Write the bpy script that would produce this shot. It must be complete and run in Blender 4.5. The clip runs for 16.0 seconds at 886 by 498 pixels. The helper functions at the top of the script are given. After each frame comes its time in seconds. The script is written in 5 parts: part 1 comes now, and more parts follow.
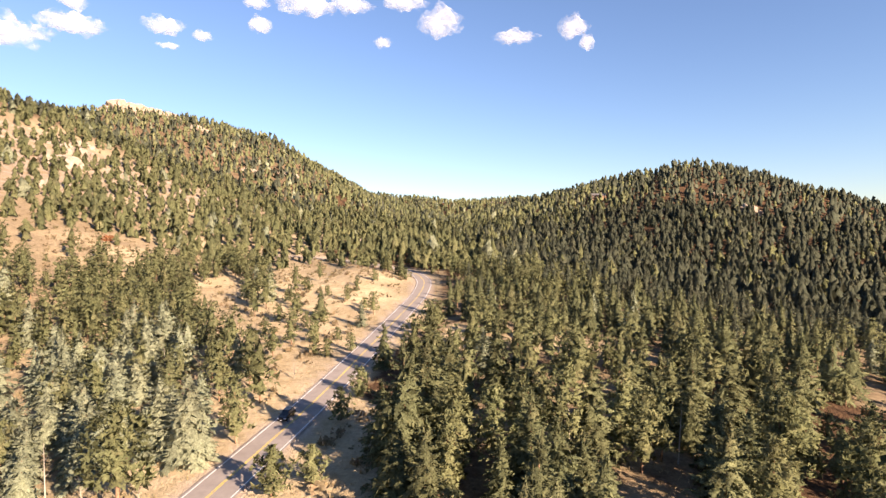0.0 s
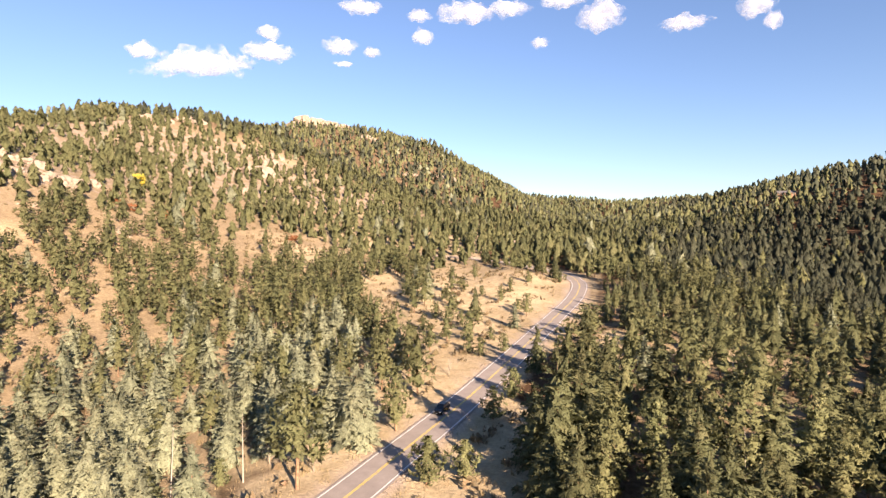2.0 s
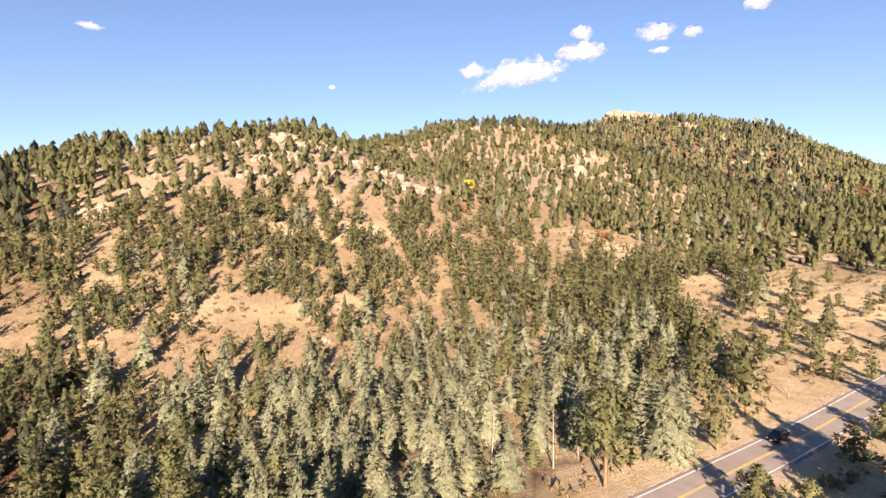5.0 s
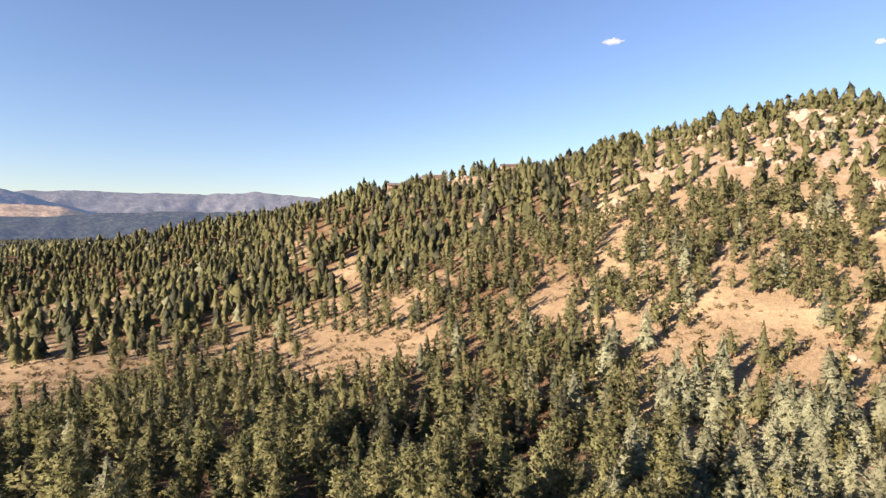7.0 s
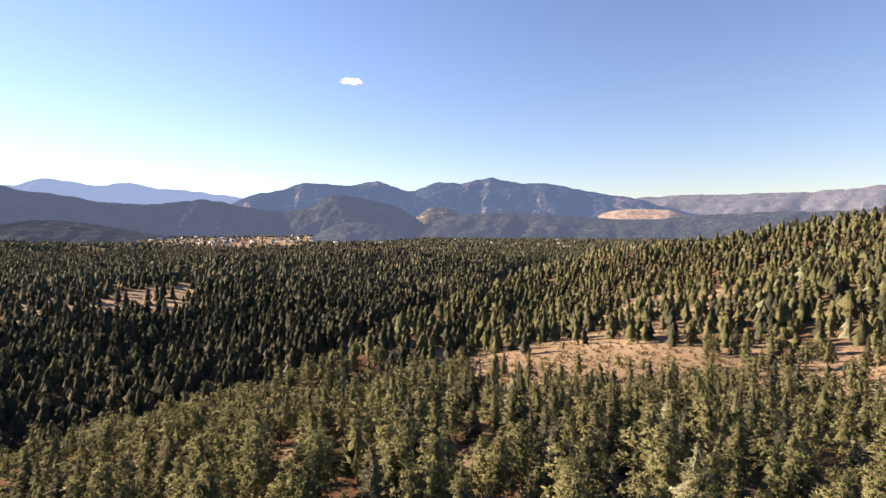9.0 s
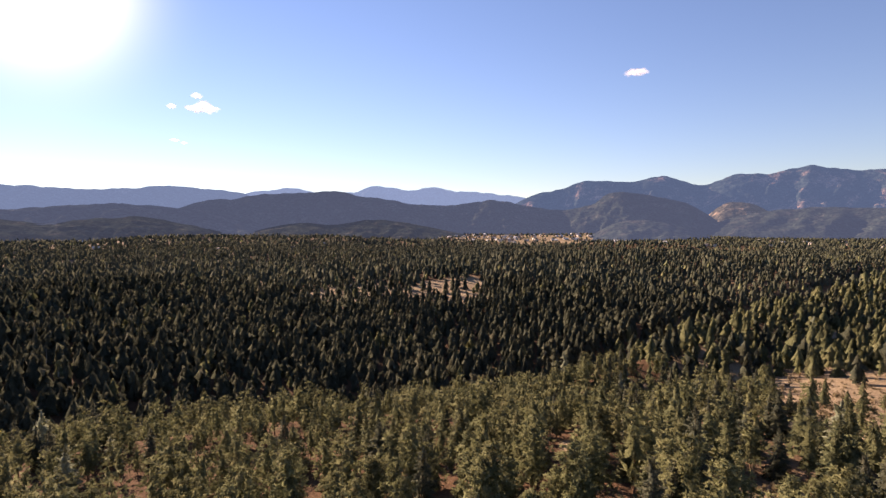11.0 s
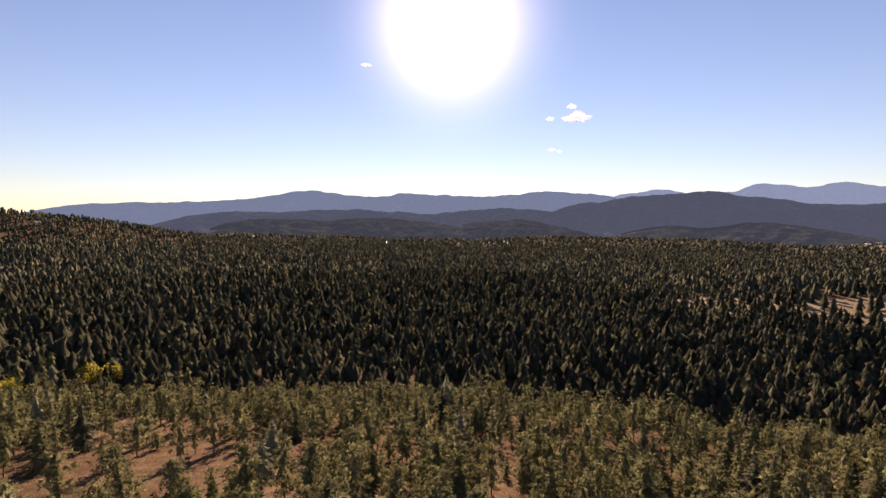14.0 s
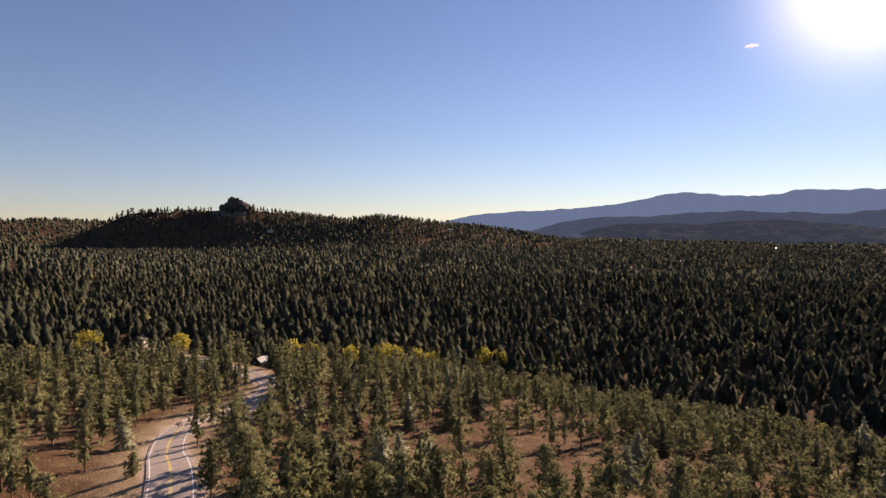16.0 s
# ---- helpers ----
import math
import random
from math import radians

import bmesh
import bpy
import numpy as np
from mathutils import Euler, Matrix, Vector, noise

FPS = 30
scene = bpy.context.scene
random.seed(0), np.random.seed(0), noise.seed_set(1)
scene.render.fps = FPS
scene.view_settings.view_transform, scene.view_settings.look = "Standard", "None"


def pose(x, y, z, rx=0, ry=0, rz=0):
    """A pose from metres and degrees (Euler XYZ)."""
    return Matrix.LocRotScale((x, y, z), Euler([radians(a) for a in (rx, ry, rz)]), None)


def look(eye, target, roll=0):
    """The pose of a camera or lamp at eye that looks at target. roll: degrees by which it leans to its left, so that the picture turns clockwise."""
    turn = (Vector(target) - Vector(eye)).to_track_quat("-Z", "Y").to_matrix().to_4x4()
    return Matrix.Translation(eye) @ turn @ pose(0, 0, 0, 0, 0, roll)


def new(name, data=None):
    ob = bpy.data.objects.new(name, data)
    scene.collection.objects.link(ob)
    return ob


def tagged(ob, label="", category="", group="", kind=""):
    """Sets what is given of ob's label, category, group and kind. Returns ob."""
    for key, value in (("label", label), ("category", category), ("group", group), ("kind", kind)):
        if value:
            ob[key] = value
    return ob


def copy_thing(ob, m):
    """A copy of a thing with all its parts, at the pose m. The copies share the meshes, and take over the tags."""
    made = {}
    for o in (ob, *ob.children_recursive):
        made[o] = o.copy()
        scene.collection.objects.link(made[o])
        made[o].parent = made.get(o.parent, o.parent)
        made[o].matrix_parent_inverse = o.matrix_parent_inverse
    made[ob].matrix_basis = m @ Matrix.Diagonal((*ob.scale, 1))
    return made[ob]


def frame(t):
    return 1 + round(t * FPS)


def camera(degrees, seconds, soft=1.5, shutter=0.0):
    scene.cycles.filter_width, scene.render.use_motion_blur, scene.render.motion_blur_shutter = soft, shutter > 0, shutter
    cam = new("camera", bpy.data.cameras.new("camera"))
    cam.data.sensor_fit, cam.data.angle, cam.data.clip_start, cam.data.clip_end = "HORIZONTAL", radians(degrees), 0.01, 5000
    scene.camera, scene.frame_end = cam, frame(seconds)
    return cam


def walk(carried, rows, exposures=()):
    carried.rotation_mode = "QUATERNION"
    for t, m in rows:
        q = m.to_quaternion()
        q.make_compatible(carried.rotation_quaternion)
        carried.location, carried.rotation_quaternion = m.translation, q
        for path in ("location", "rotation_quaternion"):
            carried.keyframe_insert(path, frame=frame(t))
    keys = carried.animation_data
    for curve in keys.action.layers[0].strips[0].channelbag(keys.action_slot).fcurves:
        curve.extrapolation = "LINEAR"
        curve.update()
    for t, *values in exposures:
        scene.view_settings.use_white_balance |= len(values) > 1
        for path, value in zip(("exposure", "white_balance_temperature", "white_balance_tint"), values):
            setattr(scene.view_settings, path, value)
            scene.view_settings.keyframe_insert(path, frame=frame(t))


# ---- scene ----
cam = camera(79.46, 16.0, soft=1.4)
EYE = 38.0  # metres from the road under the drone to its lens


def drone(yaw, pitch, roll=0.0):
    return pose(0, 0, EYE, 0, 0, yaw) @ pose(0, 0, 0, 90 + pitch) @ pose(0, 0, 0, 0, 0, roll)


PATH = [
    (0.0, drone(0.00, -1.74, -0.20)), (0.5, drone(-0.95, -1.81, -0.34)), (1.0, drone(0.21, -1.93, -0.36)),
    (1.5, drone(7.80, -1.64, -0.11)), (2.0, drone(16.45, -1.56, 0.09)), (2.5, drone(23.62, -1.68, 0.16)),
    (3.0, drone(29.33, -1.85, 0.24)), (5.5, drone(57.66, -1.90, -0.22)), (6.0, drone(69.46, -2.13, -0.01)),
    (6.5, drone(83.60, -2.29, 0.11)), (7.0, drone(99.42, -2.58, 0.10)), (7.5, drone(114.77, -2.71, -0.10)),
    (8.0, drone(130.14, -2.66, -0.27)), (8.5, drone(142.57, -2.41, -0.28)), (9.0, drone(157.95, -2.44, -0.17)),
    (9.5, drone(174.47, -2.54, -0.09)), (10.0, drone(181.40, -2.57, -0.13)), (12.5, drone(201.19, -2.16, -0.10)),
    (13.0, drone(210.23, -2.33, 0.01)), (13.5, drone(218.77, -2.29, 0.02)), (14.0, drone(225.22, -2.24, 0.21)),
    (14.5, drone(230.89, -2.25, 0.19)), (15.0, drone(238.95, -2.17, 0.17)), (15.5, drone(249.43, -2.01, -0.06)),
    (16.0, drone(263.30, -1.67, -0.37)),
]
walk(cam, PATH, [(0.0, 2.1, 7000, 20), (1.5, 2.1, 7030, 20), (3.0, 2.0, 7050, 20), (5.5, 1.97, 7100, 21), (6.5, 1.97, 6950, 19), (7.0, 2.0, 6900, 20), (8.5, 2.06, 6900, 20), (9.0, 2.08, 7250, 25), (10.0, 2.04, 7300, 33),
                 (12.3, 1.4, 7300, 26), (12.5, 1.4, 7300, 26), (13.0, 1.68, 7950, 33), (13.5, 1.58, 8100, 32), (14.5, 1.55, 8200, 32), (15.0, 1.46, 8050, 32), (15.5, 1.0, 7250, 26), (16.0, 1.28, 7350, 29)])

# ---- sky and sun ----
SUN_AZ, SUN_EL = 224.5, 21.0  # degrees counter-clockwise from +y, and above the horizon


def heading(az, el=0.0):
    a, e = radians(az), radians(el)
    return Vector((-math.sin(a) * math.cos(e), math.cos(a) * math.cos(e), math.sin(e)))


world = bpy.data.worlds.new("sky")
scene.world = world
world.use_nodes = True
sky = world.node_tree.nodes.new("ShaderNodeTexSky")
sky.sky_type, sky.sun_disc = "NISHITA", False
sky.sun_elevation, sky.sun_rotation = radians(SUN_EL), radians(360 - SUN_AZ)
sky.altitude, sky.air_density, sky.dust_density, sky.ozone_density = 2300, 1.5, 0.05, 3.0
back = world.node_tree.nodes["Background"]
back.inputs["Strength"].default_value = 0.05
# glow painted round the sun for lens bloom and dusty air, over clear sky
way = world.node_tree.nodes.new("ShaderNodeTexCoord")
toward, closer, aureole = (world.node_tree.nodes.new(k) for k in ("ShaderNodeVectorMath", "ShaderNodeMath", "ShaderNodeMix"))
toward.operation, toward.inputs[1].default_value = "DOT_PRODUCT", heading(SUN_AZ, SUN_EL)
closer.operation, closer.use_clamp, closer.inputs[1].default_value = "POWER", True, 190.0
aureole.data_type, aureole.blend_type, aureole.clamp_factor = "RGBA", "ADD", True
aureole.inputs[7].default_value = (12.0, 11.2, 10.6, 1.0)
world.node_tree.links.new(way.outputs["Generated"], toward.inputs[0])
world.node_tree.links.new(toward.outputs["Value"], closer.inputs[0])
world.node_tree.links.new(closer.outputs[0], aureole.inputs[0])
tint = world.node_tree.nodes.new("ShaderNodeMix")
tint.data_type, tint.blend_type, tint.inputs[0].default_value, tint.inputs[7].default_value = "RGBA", "MULTIPLY", 1.0, (0.785, 0.845, 0.985, 1.0)
world.node_tree.links.new(sky.outputs[0], tint.inputs[6])
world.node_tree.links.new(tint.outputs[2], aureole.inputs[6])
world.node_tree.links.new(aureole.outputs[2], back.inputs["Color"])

sun = new("sun", bpy.data.lights.new("sun", "SUN"))
sun.data.energy, sun.data.angle, sun.data.color = 5.0, radians(0.53), (1.0, 0.83, 0.64)
sun.matrix_world = look(heading(SUN_AZ, SUN_EL) * 400, (0, 0, 0))


# ---- materials ----
def material(name, rough=0.9, metal=0.0):
    m = bpy.data.materials.new(name)
    m.use_nodes = True
    s = m.node_tree.nodes["Principled BSDF"]
    s.inputs["Roughness"].default_value, s.inputs["Metallic"].default_value = rough, metal
    s.inputs["Specular IOR Level"].default_value = 0.25
    return m, m.node_tree.nodes, m.node_tree.links, s


def noise_of(n, l, scale, detail=4.0, rough=0.6, vector=None):
    t = n.new("ShaderNodeTexNoise")
    t.inputs["Scale"].default_value, t.inputs["Detail"].default_value, t.inputs["Roughness"].default_value = scale, detail, rough
    if vector:
        l.new(vector, t.inputs["Vector"])
    return t.outputs["Fac"]


def ramp(n, l, fac, *stops):
    r = n.new("ShaderNodeValToRGB")
    while len(r.color_ramp.elements) < len(stops):
        r.color_ramp.elements.new(0.5)
    for e, (p, c) in zip(r.color_ramp.elements, stops):
        e.position, e.color = p, (*c, 1.0) if len(c) == 3 else c
    l.new(fac, r.inputs["Fac"])
    return r.outputs["Color"]


def mix(n, l, a, b, fac, mode="MIX"):
    m = n.new("ShaderNodeMix")
    m.data_type, m.blend_type = "RGBA", mode
    for sock, v in ((m.inputs[0], fac), (m.inputs[6], a), (m.inputs[7], b)):
        if isinstance(v, (int, float)):
            sock.default_value = v
        elif isinstance(v, tuple):
            sock.default_value = (*v, 1.0)
        else:
            l.new(v, sock)
    return m.outputs[2]


def bump(n, l, s, height, strength, distance):
    b = n.new("ShaderNodeBump")
    b.inputs["Strength"].default_value, b.inputs["Distance"].default_value = strength, distance
    l.new(height, b.inputs["Height"])
    l.new(b.outputs[0], s.inputs["Normal"])


def position(n):
    return n.new("ShaderNodeNewGeometry").outputs["Position"]


def grey(v):
    return (v, v, v)


def ground_material():
    m, n, l, s = material("hillside_ground", 1.0)
    s.inputs["Specular IOR Level"].default_value = 0.03
    p = position(n)
    big, mid, fine = noise_of(n, l, 0.02, 5, 0.6, p), noise_of(n, l, 0.16, 5, 0.65, p), noise_of(n, l, 1.7, 4, 0.7, p)
    straw = ramp(n, l, mid, (0.3, (0.37, 0.29, 0.172)), (0.55, (0.51, 0.41, 0.26)), (0.75, (0.58, 0.485, 0.33)))
    soil = ramp(n, l, fine, (0.3, (0.158, 0.117, 0.074)), (0.7, (0.29, 0.226, 0.148)))
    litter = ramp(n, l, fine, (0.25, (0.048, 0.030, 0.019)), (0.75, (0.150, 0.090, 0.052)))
    cover = n.new("ShaderNodeAttribute")
    cover.attribute_name = "cover"
    sep = n.new("ShaderNodeSeparateColor")
    l.new(cover.outputs["Color"], sep.inputs[0])
    slope = n.new("ShaderNodeMath")
    slope.operation = "MULTIPLY_ADD"
    l.new(cover.outputs["Alpha"], slope.inputs[0])
    slope.inputs[1].default_value = 0.3
    l.new(big, slope.inputs[2])
    c = mix(n, l, straw, soil, ramp(n, l, slope.outputs[0], (0.45, grey(0)), (0.68, grey(0.85))))
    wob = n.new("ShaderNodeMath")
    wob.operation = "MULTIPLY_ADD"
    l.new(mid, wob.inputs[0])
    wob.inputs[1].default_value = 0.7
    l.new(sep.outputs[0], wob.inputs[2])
    # litter colour: needle litter, and painted shade where build_ground raises the cover
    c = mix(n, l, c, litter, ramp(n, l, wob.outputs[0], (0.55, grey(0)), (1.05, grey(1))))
    stone = ramp(n, l, mid, (0.3, (0.21, 0.165, 0.122)), (0.7, (0.35, 0.288, 0.228)))
    rk = n.new("ShaderNodeMath")
    rk.operation = "MULTIPLY"
    l.new(sep.outputs[1], rk.inputs[0])
    l.new(mid, rk.inputs[1])
    c = mix(n, l, c, stone, ramp(n, l, rk.outputs[0], (0.36, grey(0)), (0.5, grey(1))))
    c = mix(n, l, c, ramp(n, l, noise_of(n, l, 0.45, 4, 0.7, p), (0.35, grey(0.7)), (0.6, grey(1.0))), 0.75, "MULTIPLY")
    gravel = ramp(n, l, noise_of(n, l, 6.0, 3, 0.7, p), (0.3, (0.34, 0.27, 0.21)), (0.7, (0.52, 0.43, 0.35)))
    c = mix(n, l, c, gravel, sep.outputs[2])
    c = mix(n, l, c, ramp(n, l, fine, (0.3, grey(0.6)), (0.7, grey(1.0))), 0.6, "MULTIPLY")
    l.new(c, s.inputs["Base Color"])
    bump(n, l, s, fine, 0.8, 0.5)
    return m


def foliage(name, dark, light, warm, lacy=0.0, thin=0.3, scale=4.6):
    """Needles or leaves: matt, varied clump by clump and stand by stand; lacy cuts fine gaps between the twigs."""
    m, n, l, s = material(name, 1.0)
    s.inputs["Specular IOR Level"].default_value = 0.04
    g = n.new("ShaderNodeNewGeometry")
    p = g.outputs["Position"]
    o = n.new("ShaderNodeObjectInfo")
    stand, clump, needle = noise_of(n, l, 0.03, 3, 0.6, p), noise_of(n, l, 0.75, 2, 0.5, p), noise_of(n, l, scale, 3, 0.7, p)
    c = ramp(n, l, g.outputs["Random Per Island"], (0.0, [0.5 * (a + b) for a, b in zip(dark, light)]), (0.7, light), (1.0, warm))
    c = mix(n, l, c, light, ramp(n, l, clump, (0.35, grey(0.0)), (0.65, grey(0.6))))
    c = mix(n, l, c, warm, ramp(n, l, stand, (0.5, grey(0)), (0.75, grey(0.35))))
    c = mix(n, l, c, dark, ramp(n, l, noise_of(n, l, 0.13, 2, 0.5, p), (0.42, grey(0.0)), (0.6, grey(0.35))))
    c = mix(n, l, c, ramp(n, l, needle, (0.32, grey(0.68)), (0.62, grey(1.08))), 0.85, "MULTIPLY")
    c = mix(n, l, c, ramp(n, l, noise_of(n, l, 1.15, 3, 0.7, p), (0.36, grey(0.6)), (0.58, grey(1.1))), 0.75, "MULTIPLY")
    tone = n.new("ShaderNodeMath")
    tone.operation, tone.inputs[1].default_value, tone.inputs[2].default_value = "MULTIPLY_ADD", 0.3, 0.88
    l.new(o.outputs["Random"], tone.inputs[0])
    h = n.new("ShaderNodeHueSaturation")
    l.new(tone.outputs[0], h.inputs["Value"])
    hue = n.new("ShaderNodeMath")
    hue.operation, hue.inputs[1].default_value, hue.inputs[2].default_value = "MULTIPLY_ADD", 0.045, 0.478
    l.new(noise_of(n, l, 0.11, 1, 0.5, p), hue.inputs[0])
    l.new(hue.outputs[0], h.inputs["Hue"])
    l.new(c, h.inputs["Color"])
    l.new(h.outputs[0], s.inputs["Base Color"])
    bump(n, l, s, needle, 0.35, 0.15)
    t = n.new("ShaderNodeBsdfTranslucent")
    l.new(h.outputs[0], t.inputs["Color"])
    ms = n.new("ShaderNodeMixShader")
    ms.inputs[0].default_value = thin
    l.new(s.outputs[0], ms.inputs[1])
    l.new(t.outputs[0], ms.inputs[2])
    out = ms.outputs[0]
    if lacy:
        gap, top = n.new("ShaderNodeBsdfTransparent"), n.new("ShaderNodeMixShader")
        l.new(ramp(n, l, noise_of(n, l, scale * 0.85, 3, 0.65, p), (lacy - 0.015, grey(1.0)), (lacy + 0.015, grey(0.0))), top.inputs[0])
        l.new(out, top.inputs[1])
        l.new(gap.outputs[0], top.inputs[2])
        out = top.outputs[0]
    l.new(out, n["Material Output"].inputs["Surface"])
    return m


def bark_material():
    m, n, l, s = material("bark", 1.0)
    s.inputs["Specular IOR Level"].default_value = 0.05
    p = position(n)
    l.new(ramp(n, l, noise_of(n, l, 2.5, 4, 0.7, p), (0.3, (0.09, 0.055, 0.035)), (0.7, (0.30, 0.19, 0.12))), s.inputs["Base Color"])
    return m


def asphalt_material():
    m, n, l, s = material("asphalt", 0.85)
    p = position(n)
    c = ramp(n, l, noise_of(n, l, 0.35, 5, 0.7, p), (0.3, (0.215, 0.187, 0.168)), (0.7, (0.285, 0.252, 0.230)))
    c = mix(n, l, c, ramp(n, l, noise_of(n, l, 9.0, 3, 0.7, p), (0.3, grey(0.75)), (0.7, grey(1.0))), 0.7, "MULTIPLY")
    l.new(c, s.inputs["Base Color"])
    return m


def plain(name, colour, rough=0.6, metal=0.0, vary=0.15, scale=1.5):
    m, n, l, s = material(name, rough, metal)
    lo = tuple(v * (1 - vary) for v in colour)
    l.new(ramp(n, l, noise_of(n, l, scale, 4, 0.6, position(n)), (0.35, lo), (0.65, colour)), s.inputs["Base Color"])
    return m


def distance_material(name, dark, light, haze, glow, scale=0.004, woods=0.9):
    """Far mountains seen through kilometres of air: a backdrop whose haze is painted in as faint emission."""
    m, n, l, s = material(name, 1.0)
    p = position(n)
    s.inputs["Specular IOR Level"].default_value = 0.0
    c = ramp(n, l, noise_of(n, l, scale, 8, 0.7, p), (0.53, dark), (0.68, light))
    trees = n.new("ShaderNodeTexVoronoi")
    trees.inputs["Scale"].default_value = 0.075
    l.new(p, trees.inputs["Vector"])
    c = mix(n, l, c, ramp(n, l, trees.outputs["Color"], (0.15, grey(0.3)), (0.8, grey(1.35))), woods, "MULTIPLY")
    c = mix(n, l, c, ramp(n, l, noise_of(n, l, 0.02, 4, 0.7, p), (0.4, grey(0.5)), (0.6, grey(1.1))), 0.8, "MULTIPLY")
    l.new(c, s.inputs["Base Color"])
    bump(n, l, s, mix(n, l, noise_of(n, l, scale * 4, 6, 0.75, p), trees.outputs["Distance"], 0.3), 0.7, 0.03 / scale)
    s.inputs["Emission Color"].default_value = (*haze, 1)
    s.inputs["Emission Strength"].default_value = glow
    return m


def cloud_material():
    """Sunlit vapour, its brightness partly painted in as emission, thinning out into wisps towards its rim."""
    m, n, l, s = material("cloud_vapour", 1.0)
    s.inputs["Specular IOR Level"].default_value = 0.0
    s.inputs["Base Color"].default_value = (0.21, 0.21, 0.22, 1)
    s.inputs["Emission Color"].default_value = (0.93, 0.93, 1.0, 1)
    s.inputs["Emission Strength"].default_value = 0.32
    t = n.new("ShaderNodeBsdfTranslucent")
    t.inputs["Color"].default_value = (0.62, 0.64, 0.7, 1)
    ms = n.new("ShaderNodeMixShader")
    ms.inputs[0].default_value = 0.5
    l.new(s.outputs[0], ms.inputs[1])
    l.new(t.outputs[0], ms.inputs[2])
    body = n.new("ShaderNodeAttribute")
    body.attribute_name = "body"
    thick = n.new("ShaderNodeMath")
    thick.operation, thick.inputs[1].default_value = "MULTIPLY_ADD", 0.95
    wisp = n.new("ShaderNodeMath")
    wisp.operation, wisp.inputs[1].default_value = "MULTIPLY", 1.8
    l.new(noise_of(n, l, 0.012, 6, 0.68, position(n)), wisp.inputs[0])
    l.new(wisp.outputs[0], thick.inputs[2])
    l.new(body.outputs["Fac"], thick.inputs[0])
    clear, top = n.new("ShaderNodeBsdfTransparent"), n.new("ShaderNodeMixShader")
    level = n.new("ShaderNodeMath")
    level.operation, level.inputs[1].default_value = "MULTIPLY", 0.55
    l.new(thick.outputs[0], level.inputs[0])
    l.new(ramp(n, l, level.outputs[0], (0.52, grey(0.0)), (0.98, grey(1.0))), top.inputs[0])
    l.new(clear.outputs[0], top.inputs[1])
    l.new(ms.outputs[0], top.inputs[2])
    l.new(top.outputs[0], n["Material Output"].inputs["Surface"])
    return m


GROUND, BARK, ASPHALT = ground_material(), bark_material(), asphalt_material()
PINE_TONES = (0.102, 0.113, 0.054), (0.166, 0.173, 0.085), (0.205, 0.194, 0.103)
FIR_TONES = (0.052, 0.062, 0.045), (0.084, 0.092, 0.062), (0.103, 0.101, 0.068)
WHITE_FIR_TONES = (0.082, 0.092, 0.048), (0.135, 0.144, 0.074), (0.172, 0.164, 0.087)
SPRUCE_TONES = (0.178, 0.196, 0.13), (0.238, 0.258, 0.172), (0.262, 0.265, 0.168)
PINE, PINE_SPRAY = foliage("pine_needles", *PINE_TONES), foliage("pine_sprays", *PINE_TONES, 0.44)
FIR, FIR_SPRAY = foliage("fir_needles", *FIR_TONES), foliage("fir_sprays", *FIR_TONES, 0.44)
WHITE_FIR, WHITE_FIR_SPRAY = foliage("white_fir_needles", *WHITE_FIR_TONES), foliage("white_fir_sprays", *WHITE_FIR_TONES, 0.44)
SPRUCE, SPRUCE_SPRAY = foliage("blue_spruce_needles", *SPRUCE_TONES), foliage("blue_spruce_sprays", *SPRUCE_TONES, 0.43)
SPRAY = {PINE: PINE_SPRAY, FIR: FIR_SPRAY, WHITE_FIR: WHITE_FIR_SPRAY, SPRUCE: SPRUCE_SPRAY}
GOLD = foliage("golden_leaves", (0.30, 0.26, 0.045), (0.50, 0.44, 0.08), (0.56, 0.50, 0.12))
RUST = foliage("rust_leaves", (0.14, 0.05, 0.025), (0.26, 0.11, 0.05), (0.30, 0.17, 0.08))
YELLOW_PAINT = plain("yellow_road_paint", (0.62, 0.46, 0.09), 0.7, scale=4)
WHITE_PAINT = plain("white_road_paint", (0.72, 0.72, 0.70), 0.7, scale=4)
CLOUD = cloud_material()

# ---- the lie of the land ----
# TERRAIN BEGIN
REACH = np.array([0.0, 60, 120, 190, 260, 360, 500, 750, 1400, 2600, 4900])
LAND = {  # ground heights outward from the drone, by heading (degrees counter-clockwise from +y)
    0: [0, 1, 4, 9, 14, 18, 25, 45, 70, 90, 60],
    30: [0, 0, 2, 6, 14, 28, 52, 90, 150, 120, 60],
    60: [0, -3, -9, -4, 8, 32, 60, 80, 60, 30, 0],
    90: [0, -3, -14, -16, -12, 5, 40, 40, 0, -30, -40],
    120: [0, -3, -12, -23, -26, -18, -8, -5, -35, -42, -45],
    150: [0, -4, -12, -22, -33, -42, -54, -62, -50, -42, -45],
}
LAND.update({
    180: [0, -5, -15, -34, -74, -82, -72, -54, -42, -38, -45],
    210: [0, -6, -20, -36, -82, -72, -60, -46, -38, -14, 15],
    240: [0, -4, -17, -34, -64, -58, -48, -37, -25, -4, 15],
    270: [0, -4, -13, -23, -36, -38, -32, -22, -6, -10, -45],
    300: [0, -1, -7, -15, -20, -24, -26, -20, 0, 0, -30],
    330: [0, 0, 0, 2, 1, 0, 5, 40, 60, 60, 30],
})
